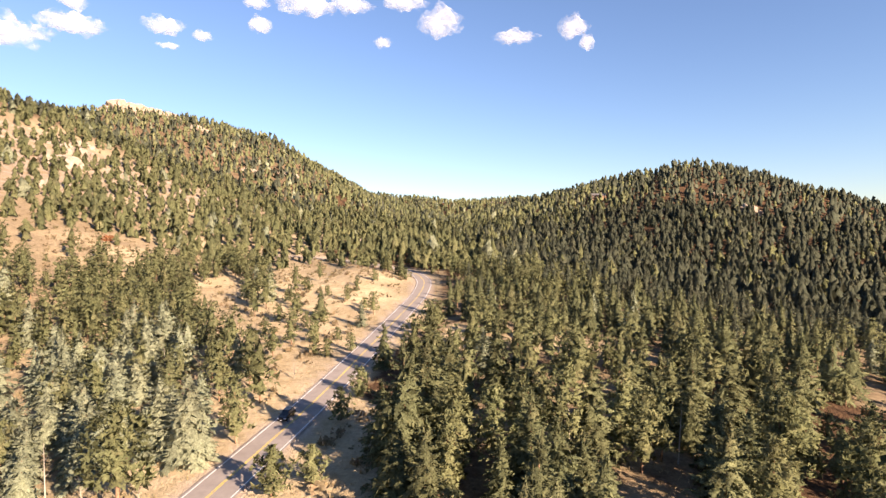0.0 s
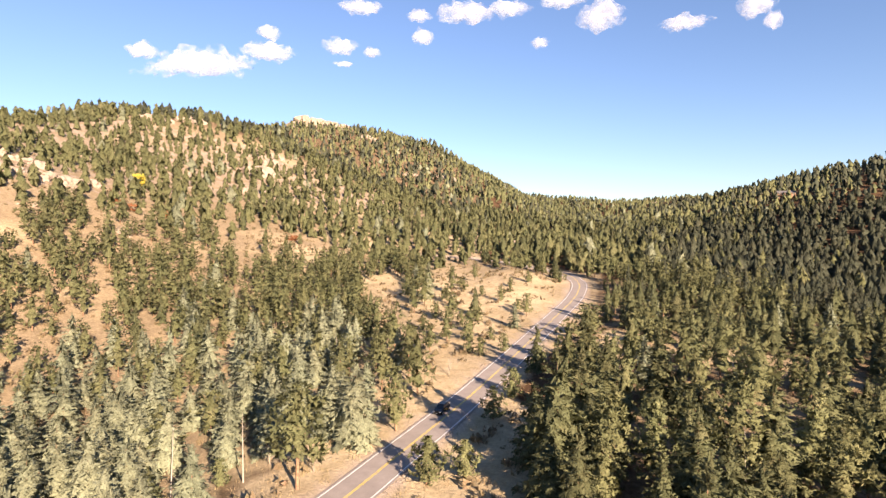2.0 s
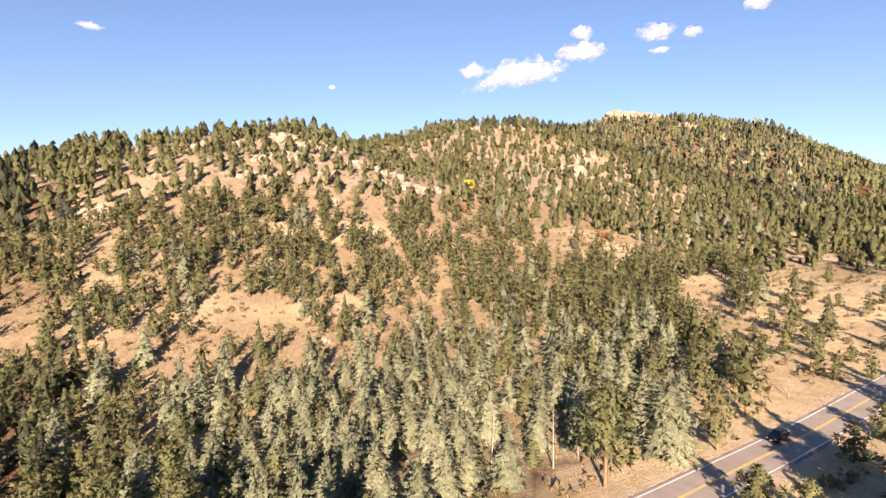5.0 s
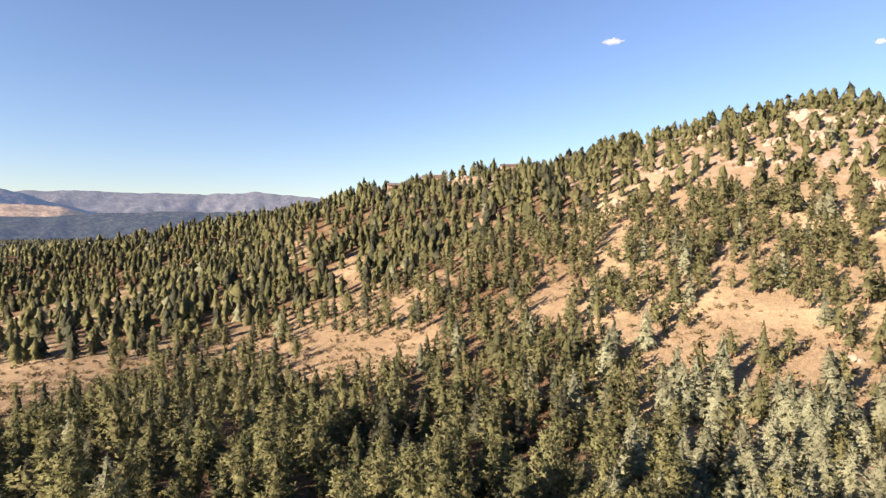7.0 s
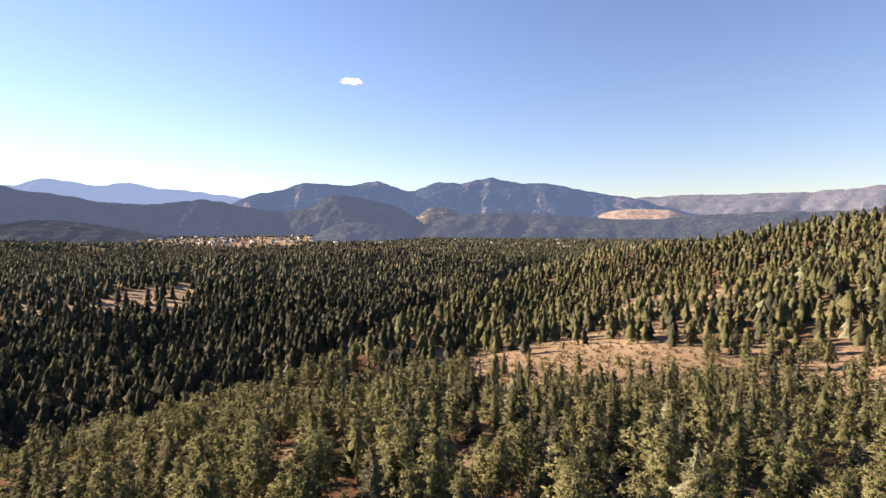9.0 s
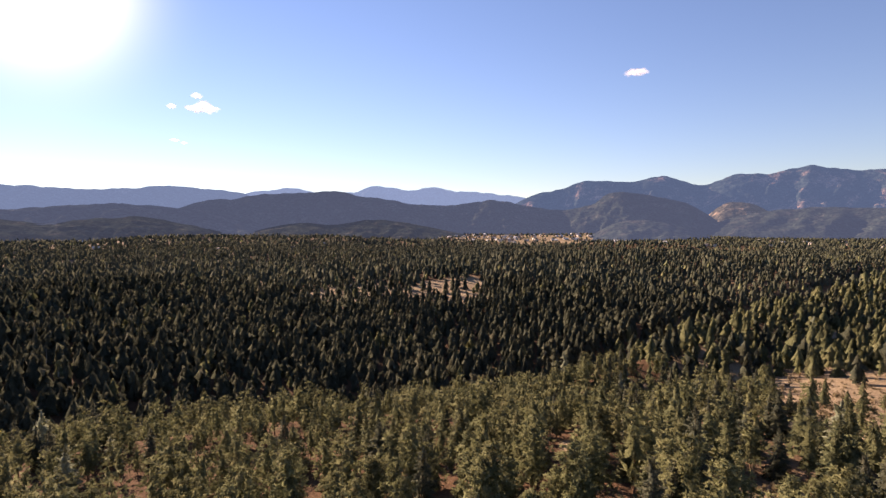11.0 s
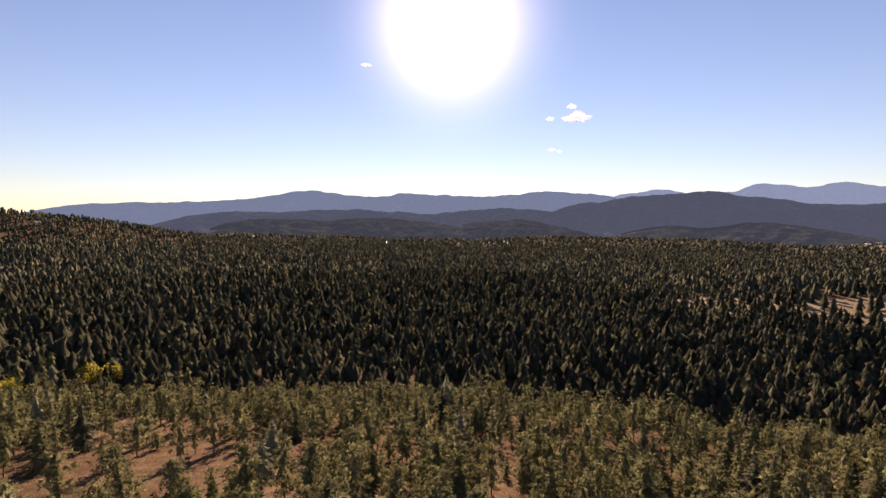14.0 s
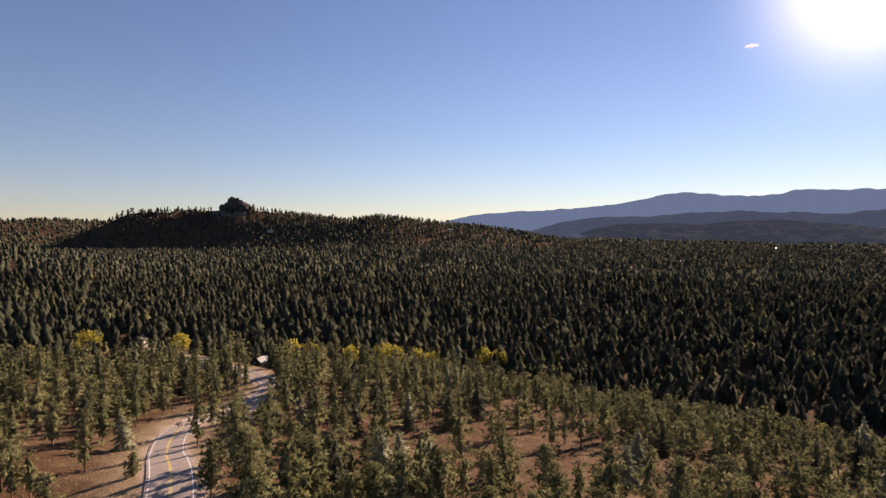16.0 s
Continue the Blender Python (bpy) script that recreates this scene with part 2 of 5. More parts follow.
# crest lines: heading, distance, elevation angle of the tree tops seen from the drone
CRESTS = {
    "east_hill": (0.30, 60, [(308, 1000, 0.5), (320.3, 1000, 2.46), (325.2, 1000, 4.23), (329.6, 1000, 5.84), (334.8, 1000, 7.0), (339.9, 1030, 6.18),
                             (343.7, 1080, 5.3), (347.1, 1150, 3.93), (353, 1320, 4.02), (357.5, 1500, 3.34)]),
    "north_ridge": (0.36, 60, [(357.5, 1500, 3.34), (1.4, 1450, 3.96), (5.1, 1400, 4.08), (8.6, 1350, 4.47), (13.9, 1300, 6.9), (19.4, 1250, 10.05),
                               (24.5, 1250, 11.3), (30.6, 1250, 11.6), (37.3, 1200, 10.75), (46, 1150, 9.5)]),
}
CRESTS.update({
    "west_hill": (0.43, 35, [(37.1, 800, 10.75), (41.4, 720, 11.9), (47.7, 650, 11.9), (53.6, 560, 10.75), (59.7, 500, 10.1), (63.9, 480, 11.8),
                             (71, 470, 10.9), (77, 480, 9.6), (81.5, 500, 8.7), (86.3, 520, 6.9), (94, 560, 6.65), (105.7, 600, 4.57),
                             (109.3, 650, 3.17), (119.4, 700, 1.13), (131.2, 750, -0.9), (139.2, 800, -1.77)]),
})
CRESTS.update({
    "near_spur": (0.42, 14, [(262, 240, -15.5), (250, 212, -16.6), (233, 200, -17.2), (215, 187, -17.8), (200, 188, -18.0), (185, 202, -17.4), (174, 250, -14.4),
                             (166, 340, -10.9), (158, 480, -7.4), (152, 700, -4.8), (148, 900, -3.6)]),
    "valley_ridge": (0.12, 40, [(150, 1300, -2.75), (156, 1250, -2.6), (165, 1200, -2.5), (174, 1150, -2.6), (179, 1050, -2.95), (182, 950, -3.7), (184, 880, -4.6)]),
    "town_rise": (0.05, 60, [(160, 3000, -1.3), (166, 2980, -1.0), (172, 2950, -0.8), (186, 2950, -0.8), (194, 2950, -1.2)]),
})
CRESTS.update({
    "east_ridge": (0.42, 40, [(250, 1900, -0.5), (256, 1800, 0.5), (262.3, 1600, 1.36), (265.9, 1550, 1.68), (270.2, 1500, 2.24), (273.1, 1500, 1.82),
                              (280, 1600, 2.55)]),
    "butte": (0.85, 10, [(279, 1600, 2.3), (282.7, 1600, 3.05), (284.4, 1600, 3.2), (286.0, 1600, 3.0), (290.4, 1600, 2.75), (293.4, 1600, 2.75), (296.3, 1600, 1.4), (298.4, 1600, 0.3)]),
    "back_ridge": (0.2, 60, [(293, 2500, 1.3), (299.2, 2500, 1.7), (303, 2500, 1.57), (310, 2500, 1.7)]),
})
ROAD = [(-150, 330, 26), (-100, 345, 23), (-60, 343, 20), (-24, 318, 16), (-11, 280, 14), (-10, 238, 11.5), (-16, 190, 8), (-26.1, 119, 3), (-32.5, 75, 1.5), (-36, 45, 1.2),
        (-33, 18, 1), (-18, 1, 0.6), (12, 2, 0), (48.0, 19.7, -2.5), (95.9, 36.4, -4.3), (127.6, 49.2, -11.7), (149.4, 55.0, -15.0), (167.6, 55.1, -17.8), (182.6, 45.9, -20.0), (202.4, 42.6, -20.5), (218.7, 44.9, -21.0), (232.7, 54.9, -21.5), (258.7, 78.9, -22.5), (298.7, 124.9, -23.0)]


def lattice(ix, iy, seed):
    h = (ix * 374761393 + iy * 668265263 + seed * 974634277) & 0xFFFFFFFF
    h = ((h ^ (h >> 13)) * 1274126177) & 0xFFFFFFFF
    return ((h ^ (h >> 16)) & 0xFFFF) / 65535.0


def grain(x, y, size, seed=0, octaves=4):
    """Fractal value noise from -1 to 1, vectorised."""
    total, amp, norm = np.zeros_like(x, dtype=float), 1.0, 0.0
    for o in range(octaves):
        u, v = x / size * 2 ** o, y / size * 2 ** o
        iu, iv = np.floor(u).astype(np.int64), np.floor(v).astype(np.int64)
        fu, fv = u - iu, v - iv
        fu, fv = fu * fu * (3 - 2 * fu), fv * fv * (3 - 2 * fv)
        a = lattice(iu, iv, seed + o) * (1 - fu) + lattice(iu + 1, iv, seed + o) * fu
        b = lattice(iu, iv + 1, seed + o) * (1 - fu) + lattice(iu + 1, iv + 1, seed + o) * fu
        total += amp * (2 * (a * (1 - fv) + b * fv) - 1)
        norm += amp
        amp *= 0.5
    return total / norm


def polar(az, d):
    a = np.radians(az)
    return -np.sin(a) * d, np.cos(a) * d


def catmull(points, per):
    p = np.array(points, float)
    p = np.vstack([2 * p[0] - p[1], p, 2 * p[-1] - p[-2]])
    out = []
    for i in range(1, len(p) - 2):
        for s in np.arange(per) / per:
            a, b, c, d = p[i - 1], p[i], p[i + 1], p[i + 2]
            out.append(0.5 * (2 * b + (c - a) * s + (2 * a - 5 * b + 4 * c - d) * s * s + (3 * b - a - 3 * c + d) * s ** 3))
    out.append(p[-2])
    return np.array(out)


ROADLINE = catmull(ROAD, 12)
FINE = np.linspace(0, np.log1p(4900 / 40), 240)
TABLE = []
for _az in range(0, 360, 30):
    _pts = catmull(list(zip(np.log1p(REACH / 40), LAND[_az])), 20)
    TABLE.append(np.interp(FINE, _pts[:, 0], _pts[:, 1]))
TABLE = np.array(TABLE)


def crest_height(x, y, slope, width, crest):
    c = np.array([(*polar(a, d), 38.0 + d * math.tan(math.radians(e)) - 13.0) for a, d, e in crest])
    near, total, weight = np.full(x.shape, 1e9), np.zeros(x.shape), np.zeros(x.shape)
    for p, q in zip(c[:-1], c[1:]):
        ex, ey = q[0] - p[0], q[1] - p[1]
        s = np.clip(((x - p[0]) * ex + (y - p[1]) * ey) / (ex * ex + ey * ey), 0, 1)
        dist = np.hypot(x - p[0] - s * ex, y - p[1] - s * ey)
        w = (dist + 12.0) ** -5.0
        near, total, weight = np.minimum(near, dist), total + w * (p[2] + s * (q[2] - p[2])), weight + w
    return total / weight - slope * (np.sqrt(near * near + width * width) - width)


def right_of_road(x, y):
    """True on the valley side of the road, up to its bend."""
    return (y > 20) & (y < 290) & (x > np.interp(y, [18, 45, 75, 119, 190, 238, 280], [-33, -36, -32.5, -26, -16, -10, -11]))


def road_near(x, y):
    """Distance to the road's centre line and its height there."""
    dist, height = np.full(x.shape, 1e9), np.zeros(x.shape)
    for p, q in zip(ROADLINE[:-1], ROADLINE[1:]):
        ex, ey = q[0] - p[0], q[1] - p[1]
        s = np.clip(((x - p[0]) * ex + (y - p[1]) * ey) / (ex * ex + ey * ey + 1e-9), 0, 1)
        d = np.hypot(x - p[0] - s * ex, y - p[1] - s * ey)
        near = d < dist
        dist = np.where(near, d, dist)
        height = np.where(near, p[2] + s * (q[2] - p[2]), height)
    return dist, height


RAVINE = [(146, 1200), (149, 1000), (152, 830), (158, 610), (166, 455), (174, 360), (182, 315)]


def ravine_depth(x, y):
    """How far the gully behind the spur cuts down."""
    az, d = np.degrees(np.arctan2(-x, y)) % 360, np.hypot(x, y)
    line = np.interp(az, [r[0] for r in RAVINE], [r[1] for r in RAVINE])
    fade = np.clip((az - 145) / 6, 0, 1) * np.clip((190 - az) / 12, 0, 1)
    return 62 * fade * np.exp(-((d - line) / (0.13 * line)) ** 2)


def land(x, y):
    """Height of the ground."""
    x, y = np.asarray(x, float), np.asarray(y, float)
    d, az = np.hypot(x, y), np.degrees(np.arctan2(-x, y)) % 360
    u = az / 30
    i = np.floor(u).astype(int)
    f = u - i
    v = np.clip(np.log1p(d / 40) / FINE[-1] * (len(FINE) - 1), 0, len(FINE) - 1.001)
    j = v.astype(int)
    g = v - j

    def col(k):
        k = k % 12
        return TABLE[k, j] * (1 - g) + TABLE[k, j + 1] * g
    a, b, c, e = col(i - 1), col(i), col(i + 1), col(i + 2)
    z = 0.5 * (2 * b + (c - a) * f + (2 * a - 5 * b + 4 * c - e) * f * f + (3 * b - a - 3 * c + e) * f ** 3)
    z = z + grain(x, y, 90, 3, 4) * np.clip(d / 60, 0, 5) * 0.9
    valley = np.clip((az - 148) / 15, 0, 1) * np.clip((290 - az) / 20, 0, 1) * np.clip((d - 380) / 350, 0, 1) * np.clip((3600 - d) / 900, 0, 1)
    z = z + grain(x, y, 430, 17, 3) * 20 * valley
    for slope, width, crest in CRESTS.values():
        r = crest_height(x, y, slope, width, crest)
        r = r + grain(x, y, 130, 11, 4) * 4 * np.clip(d / 600, 0.3, 1.5)
        k = 9.0
        h = np.clip((r - z) / k, -30, 30)
        z = z + k * np.log1p(np.exp(h))
    z = z - ravine_depth(x, y)
    close = d < 430
    if close.any():
        rd, rz = road_near(x[close], y[close])
        w = np.clip((rd - 6.5) / 22, 0, 1)
        w = w * w * (3 - 2 * w)
        z[close] = (rz - 0.12) * (1 - w) + z[close] * w
    return z


# clearings: heading, distance, half-length across the view, half-length along it, how open
MEADOWS = [(11, 240, 27, 62, 0.93), (23, 238, 9, 28, 0.9), (32, 318, 30, 34, 0.75), (9, 178, 10, 18, 0.9), (16, 134, 7, 14, 0.85), (6, 96, 6, 22, 0.6), (359, 156, 6, 26, 0.5),
           (15, 58, 15, 22, 0.97), (11, 98, 9, 20, 0.9), (14, 178, 26, 46, 0.72), (30, 1222, 46, 22, 0.92), (31, 80, 8, 10, 0.97), (33, 64, 13, 8, 0.95), (24, 64, 12, 10, 0.95), (17, 120, 9, 30, 0.7)]
SLOPES = [(66, 290, 105, 140, 0.18), (60, 330, 55, 65, 0.3), (70, 186, 14, 20, 0.8), (58, 184, 26, 26, 0.4), (46, 262, 24, 32, 0.45), (78, 160, 9, 15, 0.5), (95, 365, 12, 18, 0.6),
          (88, 210, 14, 18, 0.35), (80, 285, 20, 30, 0.3), (44, 520, 90, 110, 0.15), (26, 560, 110, 160, 0.1)]
GLADES = [(109, 208, 21, 22, 0.97), (146, 262, 72, 60, 0.9), (138, 478, 74, 60, 0.6), (129, 255, 110, 60, 0.48), (146, 330, 70, 50, 0.45), (114, 450, 12, 28, 0.65), (109, 360, 18, 26, 0.4),
          (186, 722, 52, 80, 0.8), (197, 706, 81, 70, 0.62), (174, 132, 8, 12, 0.7), (158, 104, 14, 9, 0.7)]
LOWLAND = [(293.5, 105, 6, 52, 0.9), (290, 205, 16, 20, 0.3), (300, 190, 12, 60, 0.2), (289.5, 170, 13, 15, 0.97), (283, 176, 6, 24, 0.97), (297, 120, 7, 26, 0.9), (254, 142, 34, 40, 0.72), (282.3, 260, 8, 24, 0.95), (270, 165, 95, 50, 0.45), (240, 118, 30, 12, 0.6), (96, 530, 70, 22, 0.8), (273, 148, 18, 69, 0.2), (251, 160, 26, 12, 0.5), (245, 112, 12, 8, 0.55), (262, 120, 12, 8, 0.5), (220, 120, 8, 17, 0.5), (342, 108, 7, 33, 0.35), (352, 105, 30, 55, 0.3),
           (92.3, 548, 14, 26, 1.0), (100.4, 570, 16, 26, 1.0), (104.2, 580, 16, 26, 1.0), (284.7, 1600, 45, 22, 1.0)]
CREEK = [(278.3, 292, 11, 9, 0.95), (269.5, 290, 12, 11, 0.95), (265.2, 297, 8, 9, 0.95), (258.3, 330, 11, 10, 0.95), (297, 338, 10, 9, 0.9), (273.3, 290, 6, 9, 0.9), (178, 2680, 520, 380, 0.78), (143, 2600, 300, 60, 0.5)]
OPEN = MEADOWS + SLOPES + GLADES + LOWLAND + CREEK


def openness(x, y):
    """0 in closed forest, 1 in a clearing."""
    d = np.hypot(x, y)
    o = np.zeros_like(d)
    wob = grain(x, y, 30, 21, 3) + 0.6 * grain(x, y, 75, 22, 2)
    for az, dist, across, along, much in OPEN:
        a = math.radians(az)
        rx, ry = -math.sin(a), math.cos(a)
        px, py = x - rx * dist, y - ry * dist
        u, v = (px * ry - py * rx) / across, (px * rx + py * ry) / along
        o = np.maximum(o, much * np.clip((1.35 + 0.7 * wob - np.hypot(u, v)) / 0.45, 0, 1))
    return o
# TERRAIN END


def mesh_of(name, verts, faces, mats, index=None, smooth=False, normals=None):
    """A mesh from arrays of vertices and of triangles or quads; normals round off foliage."""
    me = bpy.data.meshes.new(name)
    verts, faces = np.asarray(verts, np.float32), np.asarray(faces, np.int32)
    k = faces.shape[1]
    me.vertices.add(len(verts))
    me.vertices.foreach_set("co", verts.ravel())
    me.loops.add(faces.size)
    me.loops.foreach_set("vertex_index", faces.ravel())
    me.polygons.add(len(faces))
    me.polygons.foreach_set("loop_start", np.arange(0, faces.size, k, dtype=np.int32))
    me.polygons.foreach_set("loop_total", np.full(len(faces), k, np.int32))
    for m in mats:
        me.materials.append(m)
    if index is not None:
        me.polygons.foreach_set("material_index", np.asarray(index, np.int32))
    if smooth:
        me.polygons.foreach_set("use_smooth", np.ones(len(faces), bool))
    me.update(calc_edges=True)
    if normals is not None:
        me.attributes.new("custom_normal", "FLOAT_VECTOR", "POINT").data.foreach_set("vector", np.asarray(normals, np.float32).ravel())
    return me


def build_ground():
    rings = np.concatenate([[3.0], 3.0 * (4900 / 3.0) ** (np.arange(1, 185) / 184)])
    n = 450
    az = np.arange(n) * 360 / n
    A, D = np.meshgrid(az, rings)
    x, y = polar(A, D)
    z = land(x.ravel(), y.ravel())
    verts = np.column_stack([x.ravel(), y.ravel(), z])
    i, j = np.meshgrid(np.arange(len(rings) - 1), np.arange(n), indexing="ij")
    a, b = i * n + j, i * n + (j + 1) % n
    quads = np.stack([a, b, b + n, a + n], -1).reshape(-1, 4)
    verts = np.vstack([verts, [[0, 0, float(land(np.zeros(1), np.zeros(1))[0])]]])
    c = len(verts) - 1
    me = mesh_of("ground", verts, quads, [GROUND], smooth=True)
    bm = bmesh.new()
    bm.from_mesh(me)
    bm.verts.ensure_lookup_table()
    for k in range(n):
        f = bm.faces.new((bm.verts[c], bm.verts[(k + 1) % n], bm.verts[k]))
        f.smooth = True
    bm.normal_update()
    bmesh.ops.recalc_face_normals(bm, faces=bm.faces)
    bm.to_mesh(me)
    bm.free()
    o = openness(verts[:, 0], verts[:, 1])
    rd, _ = road_near(verts[:, 0], verts[:, 1])
    d = np.hypot(verts[:, 0], verts[:, 1])
    az = np.degrees(np.arctan2(-verts[:, 0], verts[:, 1])) % 360
    # litter share by heading: real litter, plus darkening for slopes in grazing sun
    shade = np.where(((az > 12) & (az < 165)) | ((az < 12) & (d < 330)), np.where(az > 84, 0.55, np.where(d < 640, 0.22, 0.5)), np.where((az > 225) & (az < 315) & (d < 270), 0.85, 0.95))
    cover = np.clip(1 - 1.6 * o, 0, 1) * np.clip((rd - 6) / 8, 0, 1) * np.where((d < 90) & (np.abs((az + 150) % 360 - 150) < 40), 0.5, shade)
    # right of the road the litter also paints in the trees' shadows
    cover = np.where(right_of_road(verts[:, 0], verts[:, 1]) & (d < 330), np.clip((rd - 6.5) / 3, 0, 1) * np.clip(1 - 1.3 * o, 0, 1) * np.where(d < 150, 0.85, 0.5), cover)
    # least litter share in headings whose ground is painted darker for shade
    dark_sector = np.where((az > 84) & (az < 165), 0.22, np.where((az > 175) & (az < 310), 0.6, 0.0)) * (d < 420)
    cover = np.maximum(cover, dark_sector * np.clip((rd - 6) / 8, 0, 1))
    rock = np.where(d < 620, 0.9, 0.3) * np.clip(verts[:, 2] / 55 - 0.3, 0, 1) * np.clip((60 - np.abs(az - 65)) / 15, 0, 1)
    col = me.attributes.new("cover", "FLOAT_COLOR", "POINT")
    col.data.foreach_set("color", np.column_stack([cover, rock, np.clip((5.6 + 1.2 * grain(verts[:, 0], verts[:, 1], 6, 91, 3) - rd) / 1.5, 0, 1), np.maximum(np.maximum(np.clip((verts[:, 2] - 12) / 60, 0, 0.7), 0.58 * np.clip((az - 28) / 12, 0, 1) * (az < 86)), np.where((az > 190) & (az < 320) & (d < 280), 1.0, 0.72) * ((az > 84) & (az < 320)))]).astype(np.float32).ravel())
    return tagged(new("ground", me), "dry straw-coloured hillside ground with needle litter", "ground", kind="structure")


ground = build_ground()


def strip(name, left, right, lift, mat, line=None):
    """A ribbon along the road between two offsets from its centre line."""
    p = ROADLINE if line is None else line
    t = np.gradient(p[:, :2], axis=0)
    t /= np.linalg.norm(t, axis=1)[:, None]
    nrm = np.column_stack([t[:, 1], -t[:, 0]])
    offs = np.linspace(left, right, 5 if right - left > 2 else 2)
    k = len(offs)
    rows = []
    for o in offs:
        rows.append(np.column_stack([p[:, :2] + nrm * o, p[:, 2] + lift]))
    verts = np.stack(rows, 1).reshape(-1, 3)
    i, j = np.meshgrid(np.arange(len(p) - 1), np.arange(k - 1), indexing="ij")
    a = i * k + j
    quads = np.stack([a, a + 1, a + 1 + k, a + k], -1).reshape(-1, 4)
    return mesh_of(name, verts, quads, [mat])


road = tagged(new("road", strip("road", -3.9, 3.9, 0.05, ASPHALT)), "worn grey asphalt two-lane mountain road", "road", kind="structure")
for nm, a, b, mt in (("white_edge_line", -3.45, -3.3, WHITE_PAINT), ("white_edge_line", 3.3, 3.45, WHITE_PAINT),
                     ("yellow_centre_line", -0.2, -0.07, YELLOW_PAINT), ("yellow_centre_line", 0.07, 0.2, YELLOW_PAINT)):
    new(nm, strip(nm, a, b, 0.056, mt)).parent = road


# ---- far mountains ----
def mountain_range(label, crest, dist, mat, base=-60.0, rough=0.22, seed=5):
    pts = catmull(crest, 16)
    az, el = pts[:, 0], pts[:, 1]
    el = el + 0.09 * grain(az * 40, 0 * az, 60, seed + 3, 4) * np.clip(el, 0, 1)
    top = EYE + dist * np.tan(np.radians(el))
    n, rows = len(az), 26
    verts = []
    for r in range(rows):
        f = r / (rows - 1)
        d = dist - 420 * (1 - f)
        x, y = polar(az, d)
        g = 1.2 * (0.5 - np.abs(grain(az * 60 + 90 * f, 240 * f + 0 * az, 150, seed, 5)) * 2) + 0.5 * grain(az * 60, 900 * f + 0 * az, 70, seed + 9, 4)
        z = base + (top - base) * (f ** 0.8) + g * (top - base) * rough * (1 - 0.85 * f) * min(1, 4 * f)
        verts.append(np.column_stack([x, y, z]))
    x, y = polar(az, dist + 60)
    verts += [verts[-1].copy(), np.column_stack([x, y, 0 * x + base])]
    verts = np.vstack(verts)
    i, j = np.meshgrid([*range(rows - 1), rows], np.arange(n - 1), indexing="ij")
    a = i * n + j
    quads = np.stack([a, a + 1, a + 1 + n, a + n], -1).reshape(-1, 4)
    return tagged(new("mountain_backdrop", mesh_of("mountain_backdrop", verts, quads, [mat], smooth=True)), label, "mountains", kind="structure")


# the last colour and number are painted haze, weaker on nearer hills
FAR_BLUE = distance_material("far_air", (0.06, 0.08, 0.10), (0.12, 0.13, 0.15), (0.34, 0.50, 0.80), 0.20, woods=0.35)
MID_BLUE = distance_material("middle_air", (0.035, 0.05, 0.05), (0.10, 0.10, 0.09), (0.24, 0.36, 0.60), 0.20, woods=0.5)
RED_BLUE = distance_material("hazed_burnt_slopes", (0.028, 0.038, 0.036), (0.25, 0.155, 0.115), (0.20, 0.32, 0.57), 0.125, 0.005)
WOODED = distance_material("hazed_far_woods", (0.026, 0.033, 0.026), (0.070, 0.064, 0.050), (0.18, 0.245, 0.40), 0.12, 0.012)
NEAR_WOODS = distance_material("hazed_foothill_woods", (0.026, 0.033, 0.026), (0.070, 0.064, 0.050), (0.18, 0.235, 0.36), 0.07, 0.014)
HAZY = distance_material("hazy_air", (0.075, 0.08, 0.088), (0.115, 0.11, 0.105), (0.36, 0.43, 0.60), 0.115, woods=0.35)
DRY_MEADOW = distance_material("hazed_dry_meadow", (0.26, 0.205, 0.155), (0.36, 0.29, 0.22), (0.34, 0.36, 0.42), 0.10, 0.006, 0.4)
STRAW_HILL = distance_material("hazed_far_meadow", (0.06, 0.055, 0.042), (0.20, 0.14, 0.10), (0.24, 0.31, 0.46), 0.10, 0.01)
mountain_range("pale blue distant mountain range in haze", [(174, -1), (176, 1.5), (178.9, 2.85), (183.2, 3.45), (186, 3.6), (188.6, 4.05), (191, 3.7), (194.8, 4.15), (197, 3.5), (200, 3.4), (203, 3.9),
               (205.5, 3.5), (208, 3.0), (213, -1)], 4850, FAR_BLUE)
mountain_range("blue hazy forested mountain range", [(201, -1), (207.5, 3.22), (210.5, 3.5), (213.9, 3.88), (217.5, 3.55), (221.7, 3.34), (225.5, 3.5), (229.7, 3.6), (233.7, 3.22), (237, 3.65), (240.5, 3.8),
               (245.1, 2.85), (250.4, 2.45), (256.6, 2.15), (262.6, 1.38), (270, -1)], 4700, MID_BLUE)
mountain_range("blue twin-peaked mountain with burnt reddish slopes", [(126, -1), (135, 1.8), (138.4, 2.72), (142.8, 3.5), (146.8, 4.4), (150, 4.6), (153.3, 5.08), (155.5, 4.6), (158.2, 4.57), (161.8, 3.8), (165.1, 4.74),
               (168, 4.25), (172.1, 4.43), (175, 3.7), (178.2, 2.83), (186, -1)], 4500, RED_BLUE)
mountain_range("pale hazy mountain range on the horizon", [(96, -1), (106, 2.5), (112, 2.7), (118.3, 3.18), (122, 3.0), (125.7, 2.87), (130.8, 2.92), (138.4, 2.6), (146, -1)], 4850, HAZY)
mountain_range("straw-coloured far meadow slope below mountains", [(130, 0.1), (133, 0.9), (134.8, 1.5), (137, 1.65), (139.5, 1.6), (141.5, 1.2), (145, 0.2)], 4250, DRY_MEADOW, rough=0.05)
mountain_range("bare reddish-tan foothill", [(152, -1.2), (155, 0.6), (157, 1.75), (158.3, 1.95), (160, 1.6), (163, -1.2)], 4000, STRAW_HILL)
